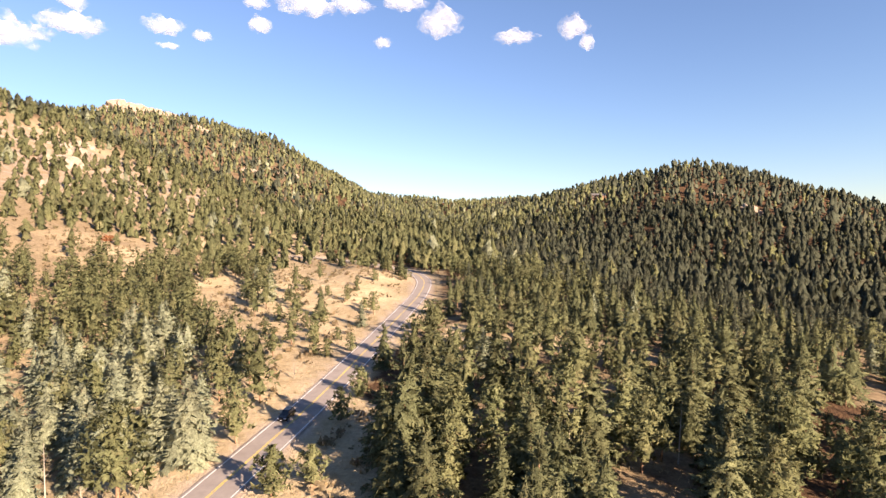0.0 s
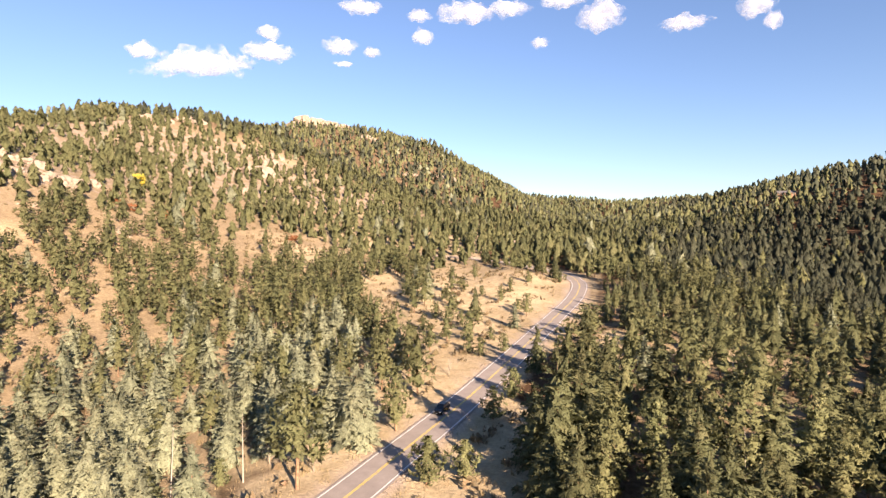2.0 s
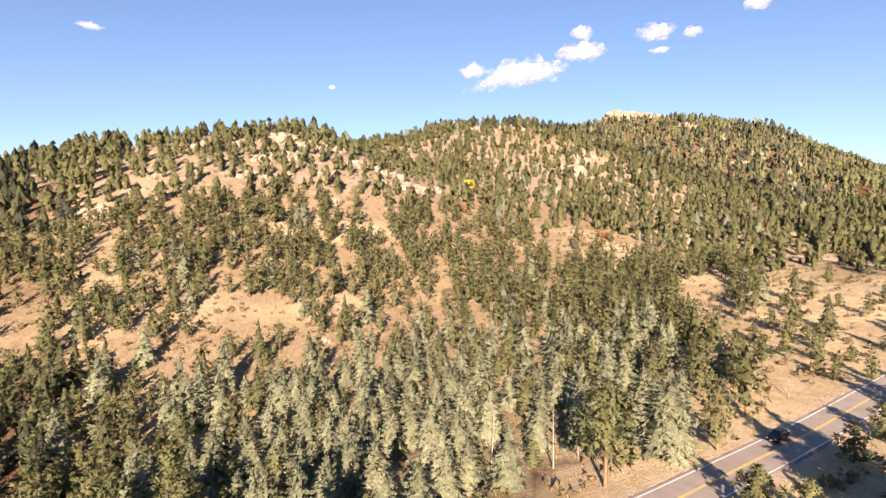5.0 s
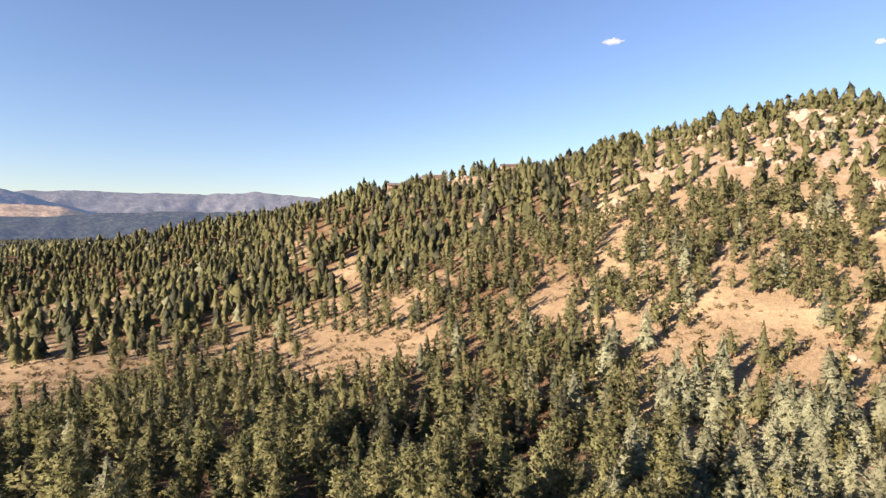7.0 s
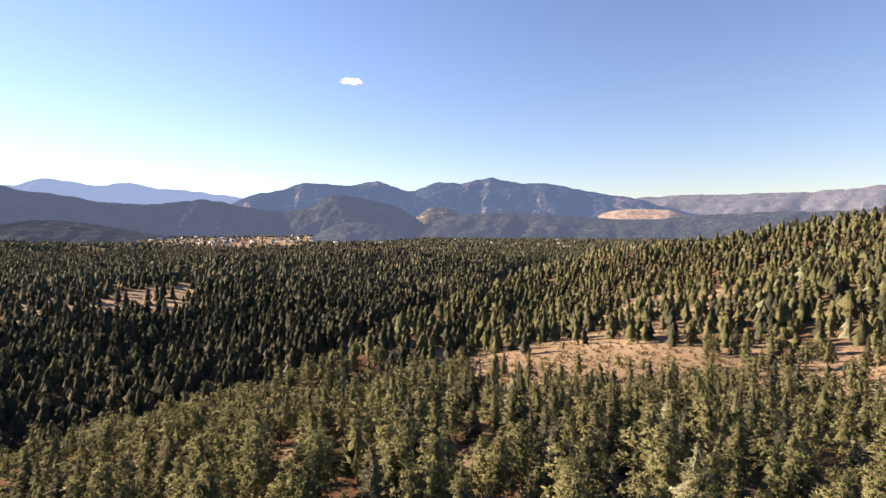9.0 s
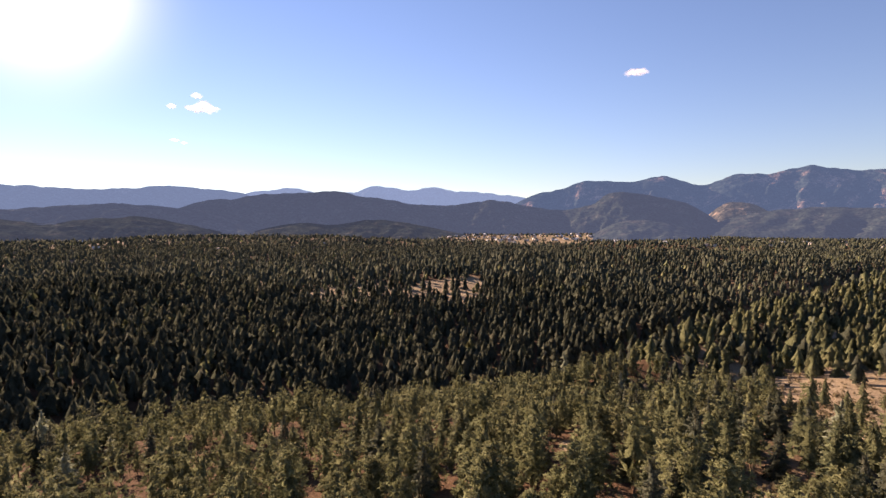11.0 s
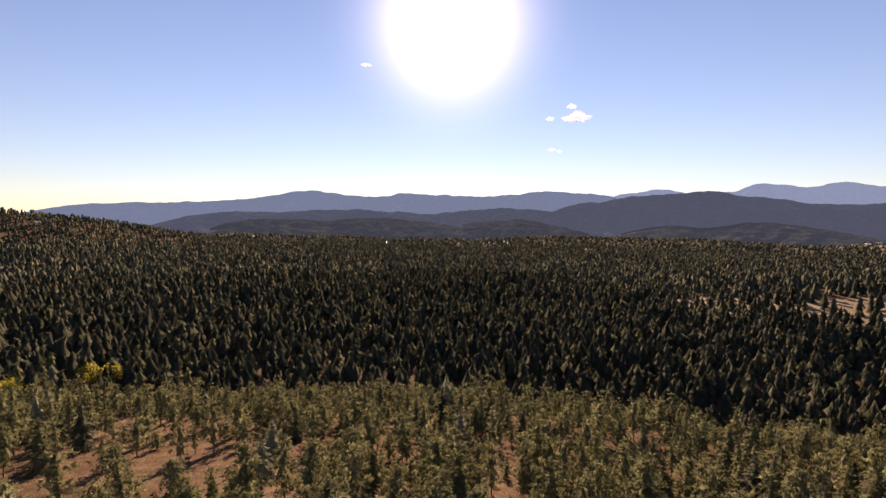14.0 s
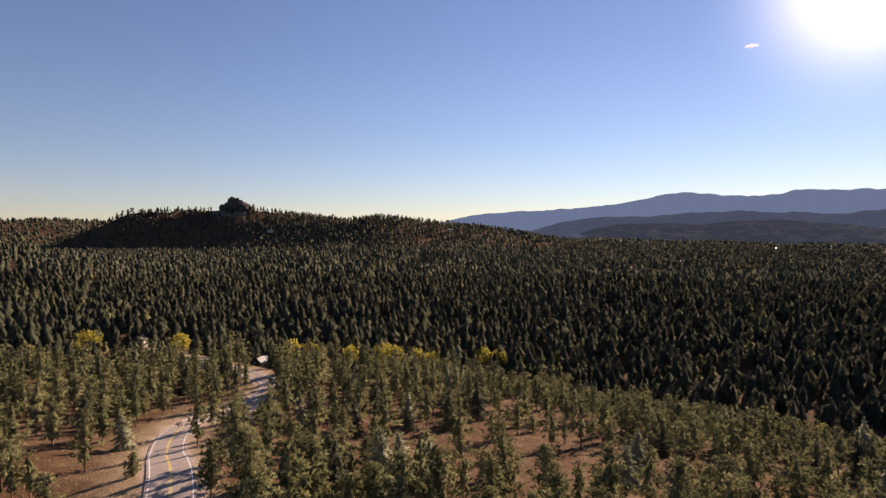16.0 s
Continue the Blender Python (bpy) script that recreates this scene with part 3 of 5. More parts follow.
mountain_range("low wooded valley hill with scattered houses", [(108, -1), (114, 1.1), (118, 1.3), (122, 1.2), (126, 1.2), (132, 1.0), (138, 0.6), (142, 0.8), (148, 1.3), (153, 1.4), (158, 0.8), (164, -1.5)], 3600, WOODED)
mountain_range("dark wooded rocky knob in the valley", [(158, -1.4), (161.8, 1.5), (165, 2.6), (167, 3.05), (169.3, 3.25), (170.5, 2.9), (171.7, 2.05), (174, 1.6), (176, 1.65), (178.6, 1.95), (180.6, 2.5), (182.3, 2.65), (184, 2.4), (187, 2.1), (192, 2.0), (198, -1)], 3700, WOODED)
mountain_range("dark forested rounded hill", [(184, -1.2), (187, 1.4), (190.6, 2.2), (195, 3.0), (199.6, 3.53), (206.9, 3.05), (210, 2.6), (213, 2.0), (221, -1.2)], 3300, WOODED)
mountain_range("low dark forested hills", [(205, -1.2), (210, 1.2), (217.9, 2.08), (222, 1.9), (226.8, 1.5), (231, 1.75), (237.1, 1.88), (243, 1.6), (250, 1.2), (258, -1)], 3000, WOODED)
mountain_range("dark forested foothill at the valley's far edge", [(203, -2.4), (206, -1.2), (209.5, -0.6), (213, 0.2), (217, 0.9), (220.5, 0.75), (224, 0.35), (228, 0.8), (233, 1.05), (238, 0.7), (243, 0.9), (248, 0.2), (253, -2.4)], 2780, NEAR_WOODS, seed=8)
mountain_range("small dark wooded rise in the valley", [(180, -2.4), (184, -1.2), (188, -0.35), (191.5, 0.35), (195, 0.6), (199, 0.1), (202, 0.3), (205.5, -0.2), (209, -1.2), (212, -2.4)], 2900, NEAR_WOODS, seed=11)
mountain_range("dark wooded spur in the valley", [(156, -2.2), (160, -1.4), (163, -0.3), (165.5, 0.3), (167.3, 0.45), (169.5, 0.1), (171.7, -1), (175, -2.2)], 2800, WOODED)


# ---- trees ----
def profile(f, rnd):
    """Crown radius at height share f: cone-like firs to round-topped pines."""
    cone = max(0.0, 1 - f) ** 0.8 * min(1.0, 0.74 + 2.6 * f)
    dome = math.sqrt(max(0.0, 1 - f ** 2.2)) * min(1.0, 0.5 + 1.7 * f)
    return (1 - rnd) * cone + rnd * dome


def skirt(rng, h, r, base, layers, sides, rnd=0.0, ragged=0.42):
    """A dense inner crown: overlapping jagged skirts round an axis."""
    V, T = [], []
    for k in range(layers):
        f0 = k / layers
        zb = base + (h - base) * f0
        zt = base + (h - base) * min(1.0, f0 + 1.5 / layers) * (1 - 0.04 * rnd)
        rr = r * profile(f0 + 0.12 / layers, rnd) * (0.9 + 0.2 * rng.random())
        o = len(V)
        V.append((0.12 * r * rng.normal(), 0.12 * r * rng.normal(), zt))
        a0 = rng.random() * 6.28
        for i in range(sides):
            q = rr * (1 - ragged + ragged * (i % 2) + 0.4 * (rng.random() - 0.5))
            a = a0 + 6.2832 * (i + 0.5 * (rng.random() - 0.5)) / sides
            V.append((q * math.cos(a), q * math.sin(a), zb - 0.12 * q * (i % 2) + (0.25 if ragged < 0.5 else 0.36) * (h - base) / layers * rng.normal()))
        for i in range(sides):
            T.append((o, o + 1 + i, o + 1 + (i + 1) % sides))
    return np.array(V), np.array(T)


def unit(v):
    return v / (np.linalg.norm(v) + 1e-9)


def fir_crown(rng, h, r, base, whorls, per, stations, core):
    """A spired crown: whorls of drooping boughs, each a flat fan of pointed side sprays, round an inner skirt."""
    V, T = [], []

    def tri(a, b, c):
        o = len(V)
        V.extend((a, b, c))
        T.append((o, o + 1, o + 2))
    lean = rng.uniform(0, 6.28)
    for w in range(whorls):
        f = (w + 0.8 * rng.random()) / whorls
        z = base + (h - base) * f * 0.985
        n = max(3, int(per * (0.5 + 0.5 * (1 - f)) + rng.random()))
        a0 = rng.random() * 6.28
        for b in range(n):
            a = a0 + 6.2832 * (b + 0.6 * (rng.random() - 0.5)) / n
            L = max(0.35, r * profile(f, 0.0) * (0.8 + 0.34 * rng.random()) * (1 + 0.1 * math.cos(a - lean)))
            out, side = np.array((math.cos(a), math.sin(a), 0.0)), np.array((-math.sin(a), math.cos(a), 0.0))
            slope = 0.85 * f - 0.42 + 0.14 * rng.normal()
            drop = np.array((0, 0, -0.2 * L * (1 - f)))

            def at(g):
                return np.array((0, 0, z)) + out * (g * L) + np.array((0, 0, slope * g * L)) + drop * g * g
            for k in range(stations):
                g = 0.3 + 0.66 * (k + 0.6 * rng.random()) / stations
                p, fwd = at(g), unit(at(g + 0.05) - at(g))
                reach = L * (0.5 - 0.3 * g) * (0.8 + 0.5 * rng.random()) * (1.35 if stations < 3 else 1.0 if stations < 5 else 0.78) + 0.14
                for sg in (-1, 1):
                    tip = p + unit(fwd * 0.75 + side * sg + np.array((0, 0, rng.normal(-0.12, 0.3)))) * reach
                    wide = fwd * reach * 0.3 + np.array((0, 0, 0.2 * reach * rng.normal()))
                    tri(p - wide, tip, p + wide)
            end = at(1.0)
            back, q = at(0.62), side * 0.13 * L + np.array((0, 0, 0.07 * L * rng.normal()))
            tri(back + q, back - q, end)
    tip, q = np.array((0, 0, h)), 0.05 * r
    for a in (0.0, 2.1, 4.2):
        tri(tip, np.array((q * math.cos(a), q * math.sin(a), h * 0.9)), np.array((q * math.cos(a + 2.1), q * math.sin(a + 2.1), h * 0.9)))
    V, T = np.array(V), np.array(T)
    cv, ct = skirt(rng, base + (h - base) * 0.96, r * 0.68, base + 0.2, core, 9, 0.0)
    return np.vstack([V, cv]), np.vstack([T, ct + len(V)])


def pine_crown(rng, h, r, base, boughs, leaves, rnd, size=1.0, core=4):
    """An open, tufted crown: rising boughs that end in puffs of needles."""
    V, T = [], []
    turn = rng.uniform(0, 6.28)
    for b in range(boughs):
        f = ((b + rng.random()) / boughs) ** 0.92
        a = turn + b * 2.4 + 0.5 * rng.normal()
        L = r * profile(f, rnd) * (0.72 + 0.42 * rng.random())
        z = base + (h - base) * f * 0.96
        for far in (1.0, 0.58):
            c = np.array((math.cos(a) * L * far, math.sin(a) * L * far, z + L * far * (0.1 + 0.35 * f) + 0.2 * rng.normal()))
            c[:2] += 0.16 * r * rng.normal(0, 1, 2)
            puff = size * (0.35 + 0.24 * r * (0.4 + 0.6 * (1 - f))) * (0.8 + 0.4 * rng.random())
            for _ in range(leaves if far == 1.0 else leaves - 2):
                u = unit(rng.normal(0, 1, 3) * (1, 1, 0.7) + (0.3 * math.cos(a), 0.3 * math.sin(a), 0.35))
                q = unit(np.cross(u, rng.normal(0, 1, 3)))
                p = c + u * puff * 0.25
                o = len(V)
                V.extend((p - q * puff * 0.34, p + q * puff * 0.34, p + u * puff * 0.95))
                T.append((o, o + 1, o + 2))
    V, T = np.array(V), np.array(T)
    cv, ct = skirt(rng, base + (h - base) * 0.93, r * 0.6, base + 0.3, core, 8, rnd)
    return np.vstack([V, cv]), np.vstack([T, ct + len(V)])


def crown_of(rng, h, r, base, rnd, fine):
    """A crown of either habit; fine from 0 (far) to 2 (near)."""
    if rnd > 0.3:
        small = h < 9
        n, leaves = ((14, 6), (32, 8), (56, 11))[fine]
        return pine_crown(rng, h, r, base, n * 2 // 3 if small else n, leaves, rnd, (1.45, 1.05, 0.8)[fine], (4, 5, 6)[fine])
    w, per, st, core = ((8, 5, 1, 5), (13, 6, 3, 7), (20, 7, 5, 8))[fine]
    return fir_crown(rng, h, r, base, w, per, st, core)


def soften(rng, v, t, h, r, keep=0.5):
    """Faces a crown's clumps outward and rounds their shading to the whole crown's."""
    n = np.column_stack([v[:, 0] / r, v[:, 1] / r, 0.1 + 0.42 * v[:, 2] / h]) + rng.normal(0, 0.16, v.shape)
    n /= np.linalg.norm(n, axis=1)[:, None] + 1e-9
    g = np.cross(v[t[:, 1]] - v[t[:, 0]], v[t[:, 2]] - v[t[:, 0]])
    g /= np.linalg.norm(g, axis=1)[:, None] + 1e-9
    back = (g * n[t].mean(1)).sum(1) < 0
    t = np.where(back[:, None], t[:, [0, 2, 1]], t)
    g = np.where(back[:, None], -g, g)
    a = np.zeros_like(n)
    for k in range(3):
        np.add.at(a, t[:, k], g)
    n = n + keep * a / (np.linalg.norm(a, axis=1)[:, None] + 1e-9)
    return t, n / (np.linalg.norm(n, axis=1)[:, None] + 1e-9)


def trunk_shape(h, r, sides=6):
    V, T = [], []
    for k, (z, q) in enumerate(((-0.8, 1.25), (0.6, 1.0), (h * 0.45, 0.6), (h * 0.85, 0.1))):
        for i in range(sides):
            a = 6.2832 * i / sides
            V.append((q * r * math.cos(a), q * r * math.sin(a), z))
    for k in range(3):
        for i in range(sides):
            a, b = k * sides + i, k * sides + (i + 1) % sides
            T += [(a, b, b + sides), (a, b + sides, a + sides)]
    return np.array(V), np.array(T)


KINDS = {  # needles, height, radius, bare trunk, roundness, label, category
    "ponderosa_pine": (PINE, 13.0, 3.25, 2.6, 0.42, "olive-green ponderosa pine with a bare orange-brown lower trunk", "pine tree"),
    "douglas_fir": (FIR, 14.0, 4.2, 0.8, 0.1, "dark green conical douglas fir on a needle-littered slope", "fir tree"),
    "blue_spruce": (SPRUCE, 13.5, 5.3, 0.4, 0.0, "blue-grey conical spruce with dense drooping boughs", "spruce tree"),
    "young_pine": (PINE, 6.0, 2.0, 0.3, 0.5, "short bushy young pine in dry grass", "pine tree"),
    "white_fir": (WHITE_FIR, 14.0, 4.6, 0.9, 0.1, "tall grey-green conical fir in the sheltered valley", "fir tree"),
}
SINGLE = 230
rng = np.random.default_rng(7)


def scatter(lo, hi, cell):
    """Places for trees between two distances, on a jittered grid thinned by the clearings."""
    n = int(hi / cell) + 1
    gx, gy = np.meshgrid(np.arange(-n, n + 1), np.arange(-n, n + 1))
    x = (gx.ravel() + rng.uniform(-0.48, 0.48, gx.size)) * cell
    y = (gy.ravel() + rng.uniform(-0.48, 0.48, gx.size)) * cell
    d = np.hypot(x, y)
    keep = (d >= lo) & (d < hi)
    x, y, d = x[keep], y[keep], d[keep]
    o = openness(x, y)
    az = np.degrees(np.arctan2(-x, y)) % 360
    patch = np.clip(0.9 + 0.12 * ((az > 82) & (az < 165)) + 0.1 * ((az > 165) & (az < 352) & (np.hypot(x, y) > 230)) + 0.5 * grain(x, y, 55, 33, 3), 0.1, 1)
    patch = patch * np.clip(1.0 + 0.7 * grain(x, y, 17, 35, 2), 0.35, 1)
    keep = rng.random(len(x)) < patch * (1 - o) ** 1.3
    x, y = x[keep], y[keep]
    if lo < 430:
        rd, _ = road_near(x, y)
        clear = rd > np.where((y < 80) & (x > 60), np.where(np.hypot(x, y) > 165, 4.3, 5.2), 8.5)
        x, y = x[clear], y[clear]
    return x, y, land(x, y)


# what the drone's lookout can see: running horizon on a polar raster
_A, _D = np.meshgrid(np.arange(720) * 0.5, 30 * (4900 / 30) ** (np.arange(200) / 199), indexing="ij")
_X, _Y = polar(_A, _D)
_E = (land(_X.ravel(), _Y.ravel()).reshape(_A.shape) - EYE) / _D
_H = np.maximum.accumulate(_E + 4 / _D, axis=1)


def in_sight(x, y, z):
    d, az = np.hypot(x, y), np.degrees(np.arctan2(-x, y)) % 360
    i = (az * 2).astype(int) % 720
    j = np.clip(np.log(np.maximum(d, 30) / 30) / np.log(4900 / 30) * 199 - 2, 0, 199).astype(int)
    return (z + 16 - EYE) / d > _H[i, j]


def kind_at(x, y):
    """Which kind stands where, dark fir partly for shade: 0 pine, 1 fir, 2 blue spruce, 3 young pine."""
    d, az = np.hypot(x, y), np.degrees(np.arctan2(-x, y)) % 360
    g = grain(x, y, 45, 55, 2) + rng.normal(0, 0.28, len(x))
    k = np.where(g > 0.05, 0, 1)
    blue = 1.15 * np.exp(-((az - 47) / 32.0) ** 4) * np.exp(-((d - 115) / 62.0) ** 4)
    soft = az + rng.normal(0, 7, len(x)) + 14 * grain(x, y, 120, 61, 2)
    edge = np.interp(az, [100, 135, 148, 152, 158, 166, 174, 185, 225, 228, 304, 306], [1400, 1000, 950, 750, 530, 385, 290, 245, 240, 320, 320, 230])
    # beyond the spur dark fir stands for its species and for backlit shade
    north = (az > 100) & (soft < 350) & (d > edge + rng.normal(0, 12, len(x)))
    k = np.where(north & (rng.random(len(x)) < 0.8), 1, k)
    k = np.where(rng.random(len(x)) < 0.02 * ~north + 0.75 * blue, 2, k)
    k = np.where(rng.random(len(x)) < 0.13, 3, k)
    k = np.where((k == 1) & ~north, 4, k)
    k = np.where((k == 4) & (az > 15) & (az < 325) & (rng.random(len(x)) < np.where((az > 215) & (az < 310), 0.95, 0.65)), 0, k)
    # more dark fir swapped in to lower stands that came out too bright
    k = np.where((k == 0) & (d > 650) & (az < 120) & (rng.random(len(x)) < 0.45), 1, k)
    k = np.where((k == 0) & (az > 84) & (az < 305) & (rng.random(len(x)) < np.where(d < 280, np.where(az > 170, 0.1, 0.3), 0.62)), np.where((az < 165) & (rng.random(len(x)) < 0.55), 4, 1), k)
    dry = (az > 5) & (az < 140) & (d > 200)
    k = np.where(dry & (k == 4) & (rng.random(len(x)) < 0.5), 0, k)
    return k


def stature(x, y):
    """How tall trees grow: tall in the sheltered valley, short on dry slopes."""
    d, az = np.hypot(x, y), (np.degrees(np.arctan2(-x, y)) + 50) % 360 - 50
    moist = np.clip((np.abs(az - 25) - 75) / -25, 0, 1) * np.clip((190 - d) / 60, 0, 1)
    return 0.9 + np.where(az > 4, 0.0, 0.18) * moist + np.where((az > 8) & (az < 80), 0.2 * np.clip((d - 550) / 150, 0, 1), np.where((az > 160) & (az < 280), 0.36, 0.15) * np.clip((d - 240) / 160, 0, 1) * np.clip((1500 - d) / 700, 0, 1)) + 0.08 * grain(x, y, 60, 77, 2)


def forest(name, label, x, y, z, kinds, shapes):
    """Many trees joined into one mesh; shapes[kind] is a list of (verts, tris, trunk tris count)."""
    VV, TT, MM, NN, off = [], [], [], [], 0
    solid = [k[0] for k in KINDS.values()]
    mats = solid + [BARK] + [SPRAY[m] for m in solid]
    for k in range(len(solid)):
        pick = np.where(kinds == k)[0]
        if not len(pick):
            continue
        which = rng.integers(0, len(shapes[k]), len(pick))
        for s, (v, t, nt, nc, nv) in enumerate(shapes[k]):
            p = pick[which == s]
            if not len(p):
                continue
            a, sc = rng.uniform(0, 6.283, len(p)), rng.uniform(0.6, 1.22, len(p)) * stature(x[p], y[p])
            wd = sc ** 0.85 * rng.uniform(0.92, 1.2, len(p))
            ca, sa = np.cos(a) * wd, np.sin(a) * wd
            X = x[p, None] + ca[:, None] * v[None, :, 0] - sa[:, None] * v[None, :, 1]
            Y = y[p, None] + sa[:, None] * v[None, :, 0] + ca[:, None] * v[None, :, 1]
            Z = z[p, None] + sc[:, None] * v[None, :, 2] - 0.2
            VV.append(np.stack([X, Y, Z], -1).reshape(-1, 3))
            ca, sa = np.cos(a)[:, None], np.sin(a)[:, None]
            NN.append(np.stack([ca * nv[:, 0] - sa * nv[:, 1], sa * nv[:, 0] + ca * nv[:, 1], np.tile(nv[:, 2], (len(p), 1))], -1).reshape(-1, 3))
            TT.append((t[None] + (np.arange(len(p)) * len(v))[:, None, None] + off).reshape(-1, 3))
            mi = np.full(len(t), k + len(solid) + 1)
            mi[len(t) - nt - nc:] = k
            mi[len(t) - nt:] = len(solid)
            MM.append(np.tile(mi, len(p)))
            off += len(p) * len(v)
    me = mesh_of(name, np.vstack(VV), np.vstack(TT), mats, np.concatenate(MM), normals=np.vstack(NN))
    return tagged(new(name, me), label, "forest", kind="stuff")


def shapes_for(level, variants):
    out = []
    for nm, (mat, h, r, base, rnd, _, _) in KINDS.items():
        row = []
        for _ in range(variants):
            hh = h * rng.uniform(0.9, 1.1)
            none, nc = (np.zeros((0, 3)), np.zeros((0, 3), int)), None
            if level == 0:
                v, t = crown_of(rng, hh, r, base, rnd, 0)
                nc = 0
                tv, tt = trunk_shape(hh, 0.2, 4)
                tt = tt[:16]
            elif level == 1:
                v, t = skirt(rng, hh * 0.94, r * 0.95, base * 0.6, 3, 8, 0.1 + 0.8 * rnd, 0.62)
                bv, bt = skirt(rng, hh, r * 1.2, base, 3, 8, 0.05 + 0.8 * rnd, 0.66)
                v, t = np.vstack([v, bv]), np.vstack([t, bt + len(v)])
                tv, tt = trunk_shape(hh * 0.4, 0.2, 3)
                tt = tt[:6] if base > 1.5 else none[1]
                nc = 0
            elif level == 2:
                v, t = skirt(rng, hh, r * 1.3, base * 0.5, 2, 6, 0.1 + rnd, 0.6)
                tv, tt = none
            else:
                v, t = skirt(rng, hh * 1.05, r * 2.1, base, 1, 6, rnd)
                tv, tt = none
            nc = len(t) if nc is None else nc
            t, nv = soften(rng, v, t, hh, r, 0.5 if level == 0 else 0.6)
            tn = tv * (1, 1, 0) / (np.linalg.norm(tv[:, :2], axis=1)[:, None] + 1e-9)
            row.append((np.vstack([v, tv]), np.vstack([t, tt + len(v)]).astype(int), len(tt), nc, np.vstack([nv, tn])))
        out.append(row)
    return out


# trees that stand out: heading, distance, kind, height
LANDMARKS = [(1.3, 133, 4, 18), (4.2, 76, 4, 24), (2.0, 82, 4, 22), (6.2, 84, 4, 15), (31.9, 79, 0, 17.5), (11.0, 103, 3, 6.5), (18.2, 77, 3, 7.5), (14.2, 79, 3, 6), (9.0, 116, 3, 6.5), (25.5, 93, 2, 15), (21.5, 98, 0, 12), (28, 98, 2, 14),
             (18.2, 226, 2, 15), (7.5, 196, 0, 9), (23, 120, 0, 12), (20, 132, 0, 11), (16, 160, 0, 9), (13.5, 172, 3, 7), (9.8, 151, 3, 5), (11.3, 163, 3, 4.5), (12.7, 186, 3, 5.5), (8.4, 206, 3, 5), (10.2, 216, 3, 6), (12.2, 226, 3, 5), (14.2, 241, 3, 6),
             (9.2, 243, 3, 5), (7.4, 256, 3, 6), (15.2, 206, 3, 5.5), (17.2, 191, 3, 6), (13.6, 150, 3, 5), (16.4, 222, 3, 5), (20.4, 236, 3, 6), (18.8, 252, 0, 9),
             (90.6, 552, 0, 9), (93.8, 549, 1, 13), (95.6, 548, 0, 11), (97.2, 552, 1, 12), (98.6, 566, 0, 9), (99.5, 560, 1, 10), (101.9, 566, 0, 12), (102.8, 580, 1, 16), (105.6, 580, 0, 8), (106.5, 570, 1, 9)]


def plant_trees():
    x, y, z = (np.concatenate(c) for c in zip(scatter(24, 165, 6.3), scatter(165, 300, 5.7)))
    kinds = kind_at(x, y)
    hx, hy = polar(np.array([h[0] for h in LANDMARKS]), np.array([h[1] for h in LANDMARKS]))
    rd, _ = road_near(x, y)
    beside = (y > 0) & (x < 20) & np.where(np.hypot(x, y) < 150, rd < 17, (rd < np.where(right_of_road(x, y), 16, 30)) & (np.hypot(x, y) < 290))
    keep = (np.hypot(x[:, None] - hx, y[:, None] - hy).min(1) > 4.2) & ~(beside & (rng.random(len(x)) < np.where(right_of_road(x, y), 0.85, 0.55)))
    x, y, z, kinds, beside = x[keep], y[keep], z[keep], kinds[keep], beside[keep]
    kinds = np.where(beside & (rng.random(len(x)) < 0.7), 3, kinds)
    tall = stature(x, y)
    d = np.hypot(x, y)
    full = np.array([KINDS[k][1] for k in KINDS])
    x, y = np.append(x, hx), np.append(y, hy)
    z, d = land(x, y), np.hypot(x, y)
    kinds = np.append(kinds, [h[2] for h in LANDMARKS])
    tall = np.append(tall, [h[3] / full[h[2]] for h in LANDMARKS])
    special = np.arange(len(x)) >= len(x) - len(LANDMARKS)
    order = np.argsort(np.where(special, 0, np.where(d < 34, d + 400, d)))
    single = np.zeros(len(x), bool)
    for k, (nm, (mat, h, r, base, rnd, label, cat)) in enumerate(KINDS.items()):
        mine = [i for i in order if kinds[i] == k][:SINGLE]
        single[mine] = True
        protos = {}
        for fine in (2, 1):
            protos[fine] = []
            for _ in range(8):
                hh, low = h * rng.uniform(0.85, 1.15), base * rng.uniform(0.7, 1.4)
                rr = r * rng.uniform(0.88, 1.12)
                v, t = crown_of(rng, hh, rr, low, rnd, fine)
                t, nv = soften(rng, v, t, hh, r, 0.45)
                protos[fine].append((mesh_of("crown", v, t, [SPRAY[mat]], normals=nv), mesh_of("trunk", *trunk_shape(hh, 0.24 if h > 10 else 0.13), [BARK])))
        for i in mine:
            crown, stem = protos[2 if d[i] < 135 else 1][int(rng.integers(0, 8))]
            root = new(nm)
            tagged(root, label, cat, nm.replace("_", " ") + "s of the forest")
            for pn, me in (("trunk", stem), ("crown", crown)):
                new(pn, me).parent = root
            s = (1.0 if special[i] else rng.uniform(0.66, 1.2)) * tall[i]
            u = s ** 0.9
            root.matrix_basis = pose(x[i], y[i], z[i] - 0.1, rng.normal(0, 1.5), rng.normal(0, 1.5), rng.uniform(0, 360)) @ Matrix.Diagonal((u, u, s, 1))
    rest = ~single
    forest("near_forest", "mixed pine and fir forest round the road", x[rest], y[rest], z[rest], kinds[rest], shapes_for(0, 6))
    for lo, hi, cell, level, name, label, hidden in ((300, 750, 8.3, 1, "hillside_forest", "conifer forest covering the nearer hillsides", 0.03),
                                                     (750, 1900, 10.3, 2, "distant_forest", "dense dark conifer forest on the farther hills", 0.04),
                                                     (1900, 3400, 19, 3, "far_forest", "far dark conifer woods in the valley", 0.05)):
        x, y, z = scatter(lo, hi, cell)
        keep = in_sight(x, y, z) | (rng.random(len(x)) < hidden)
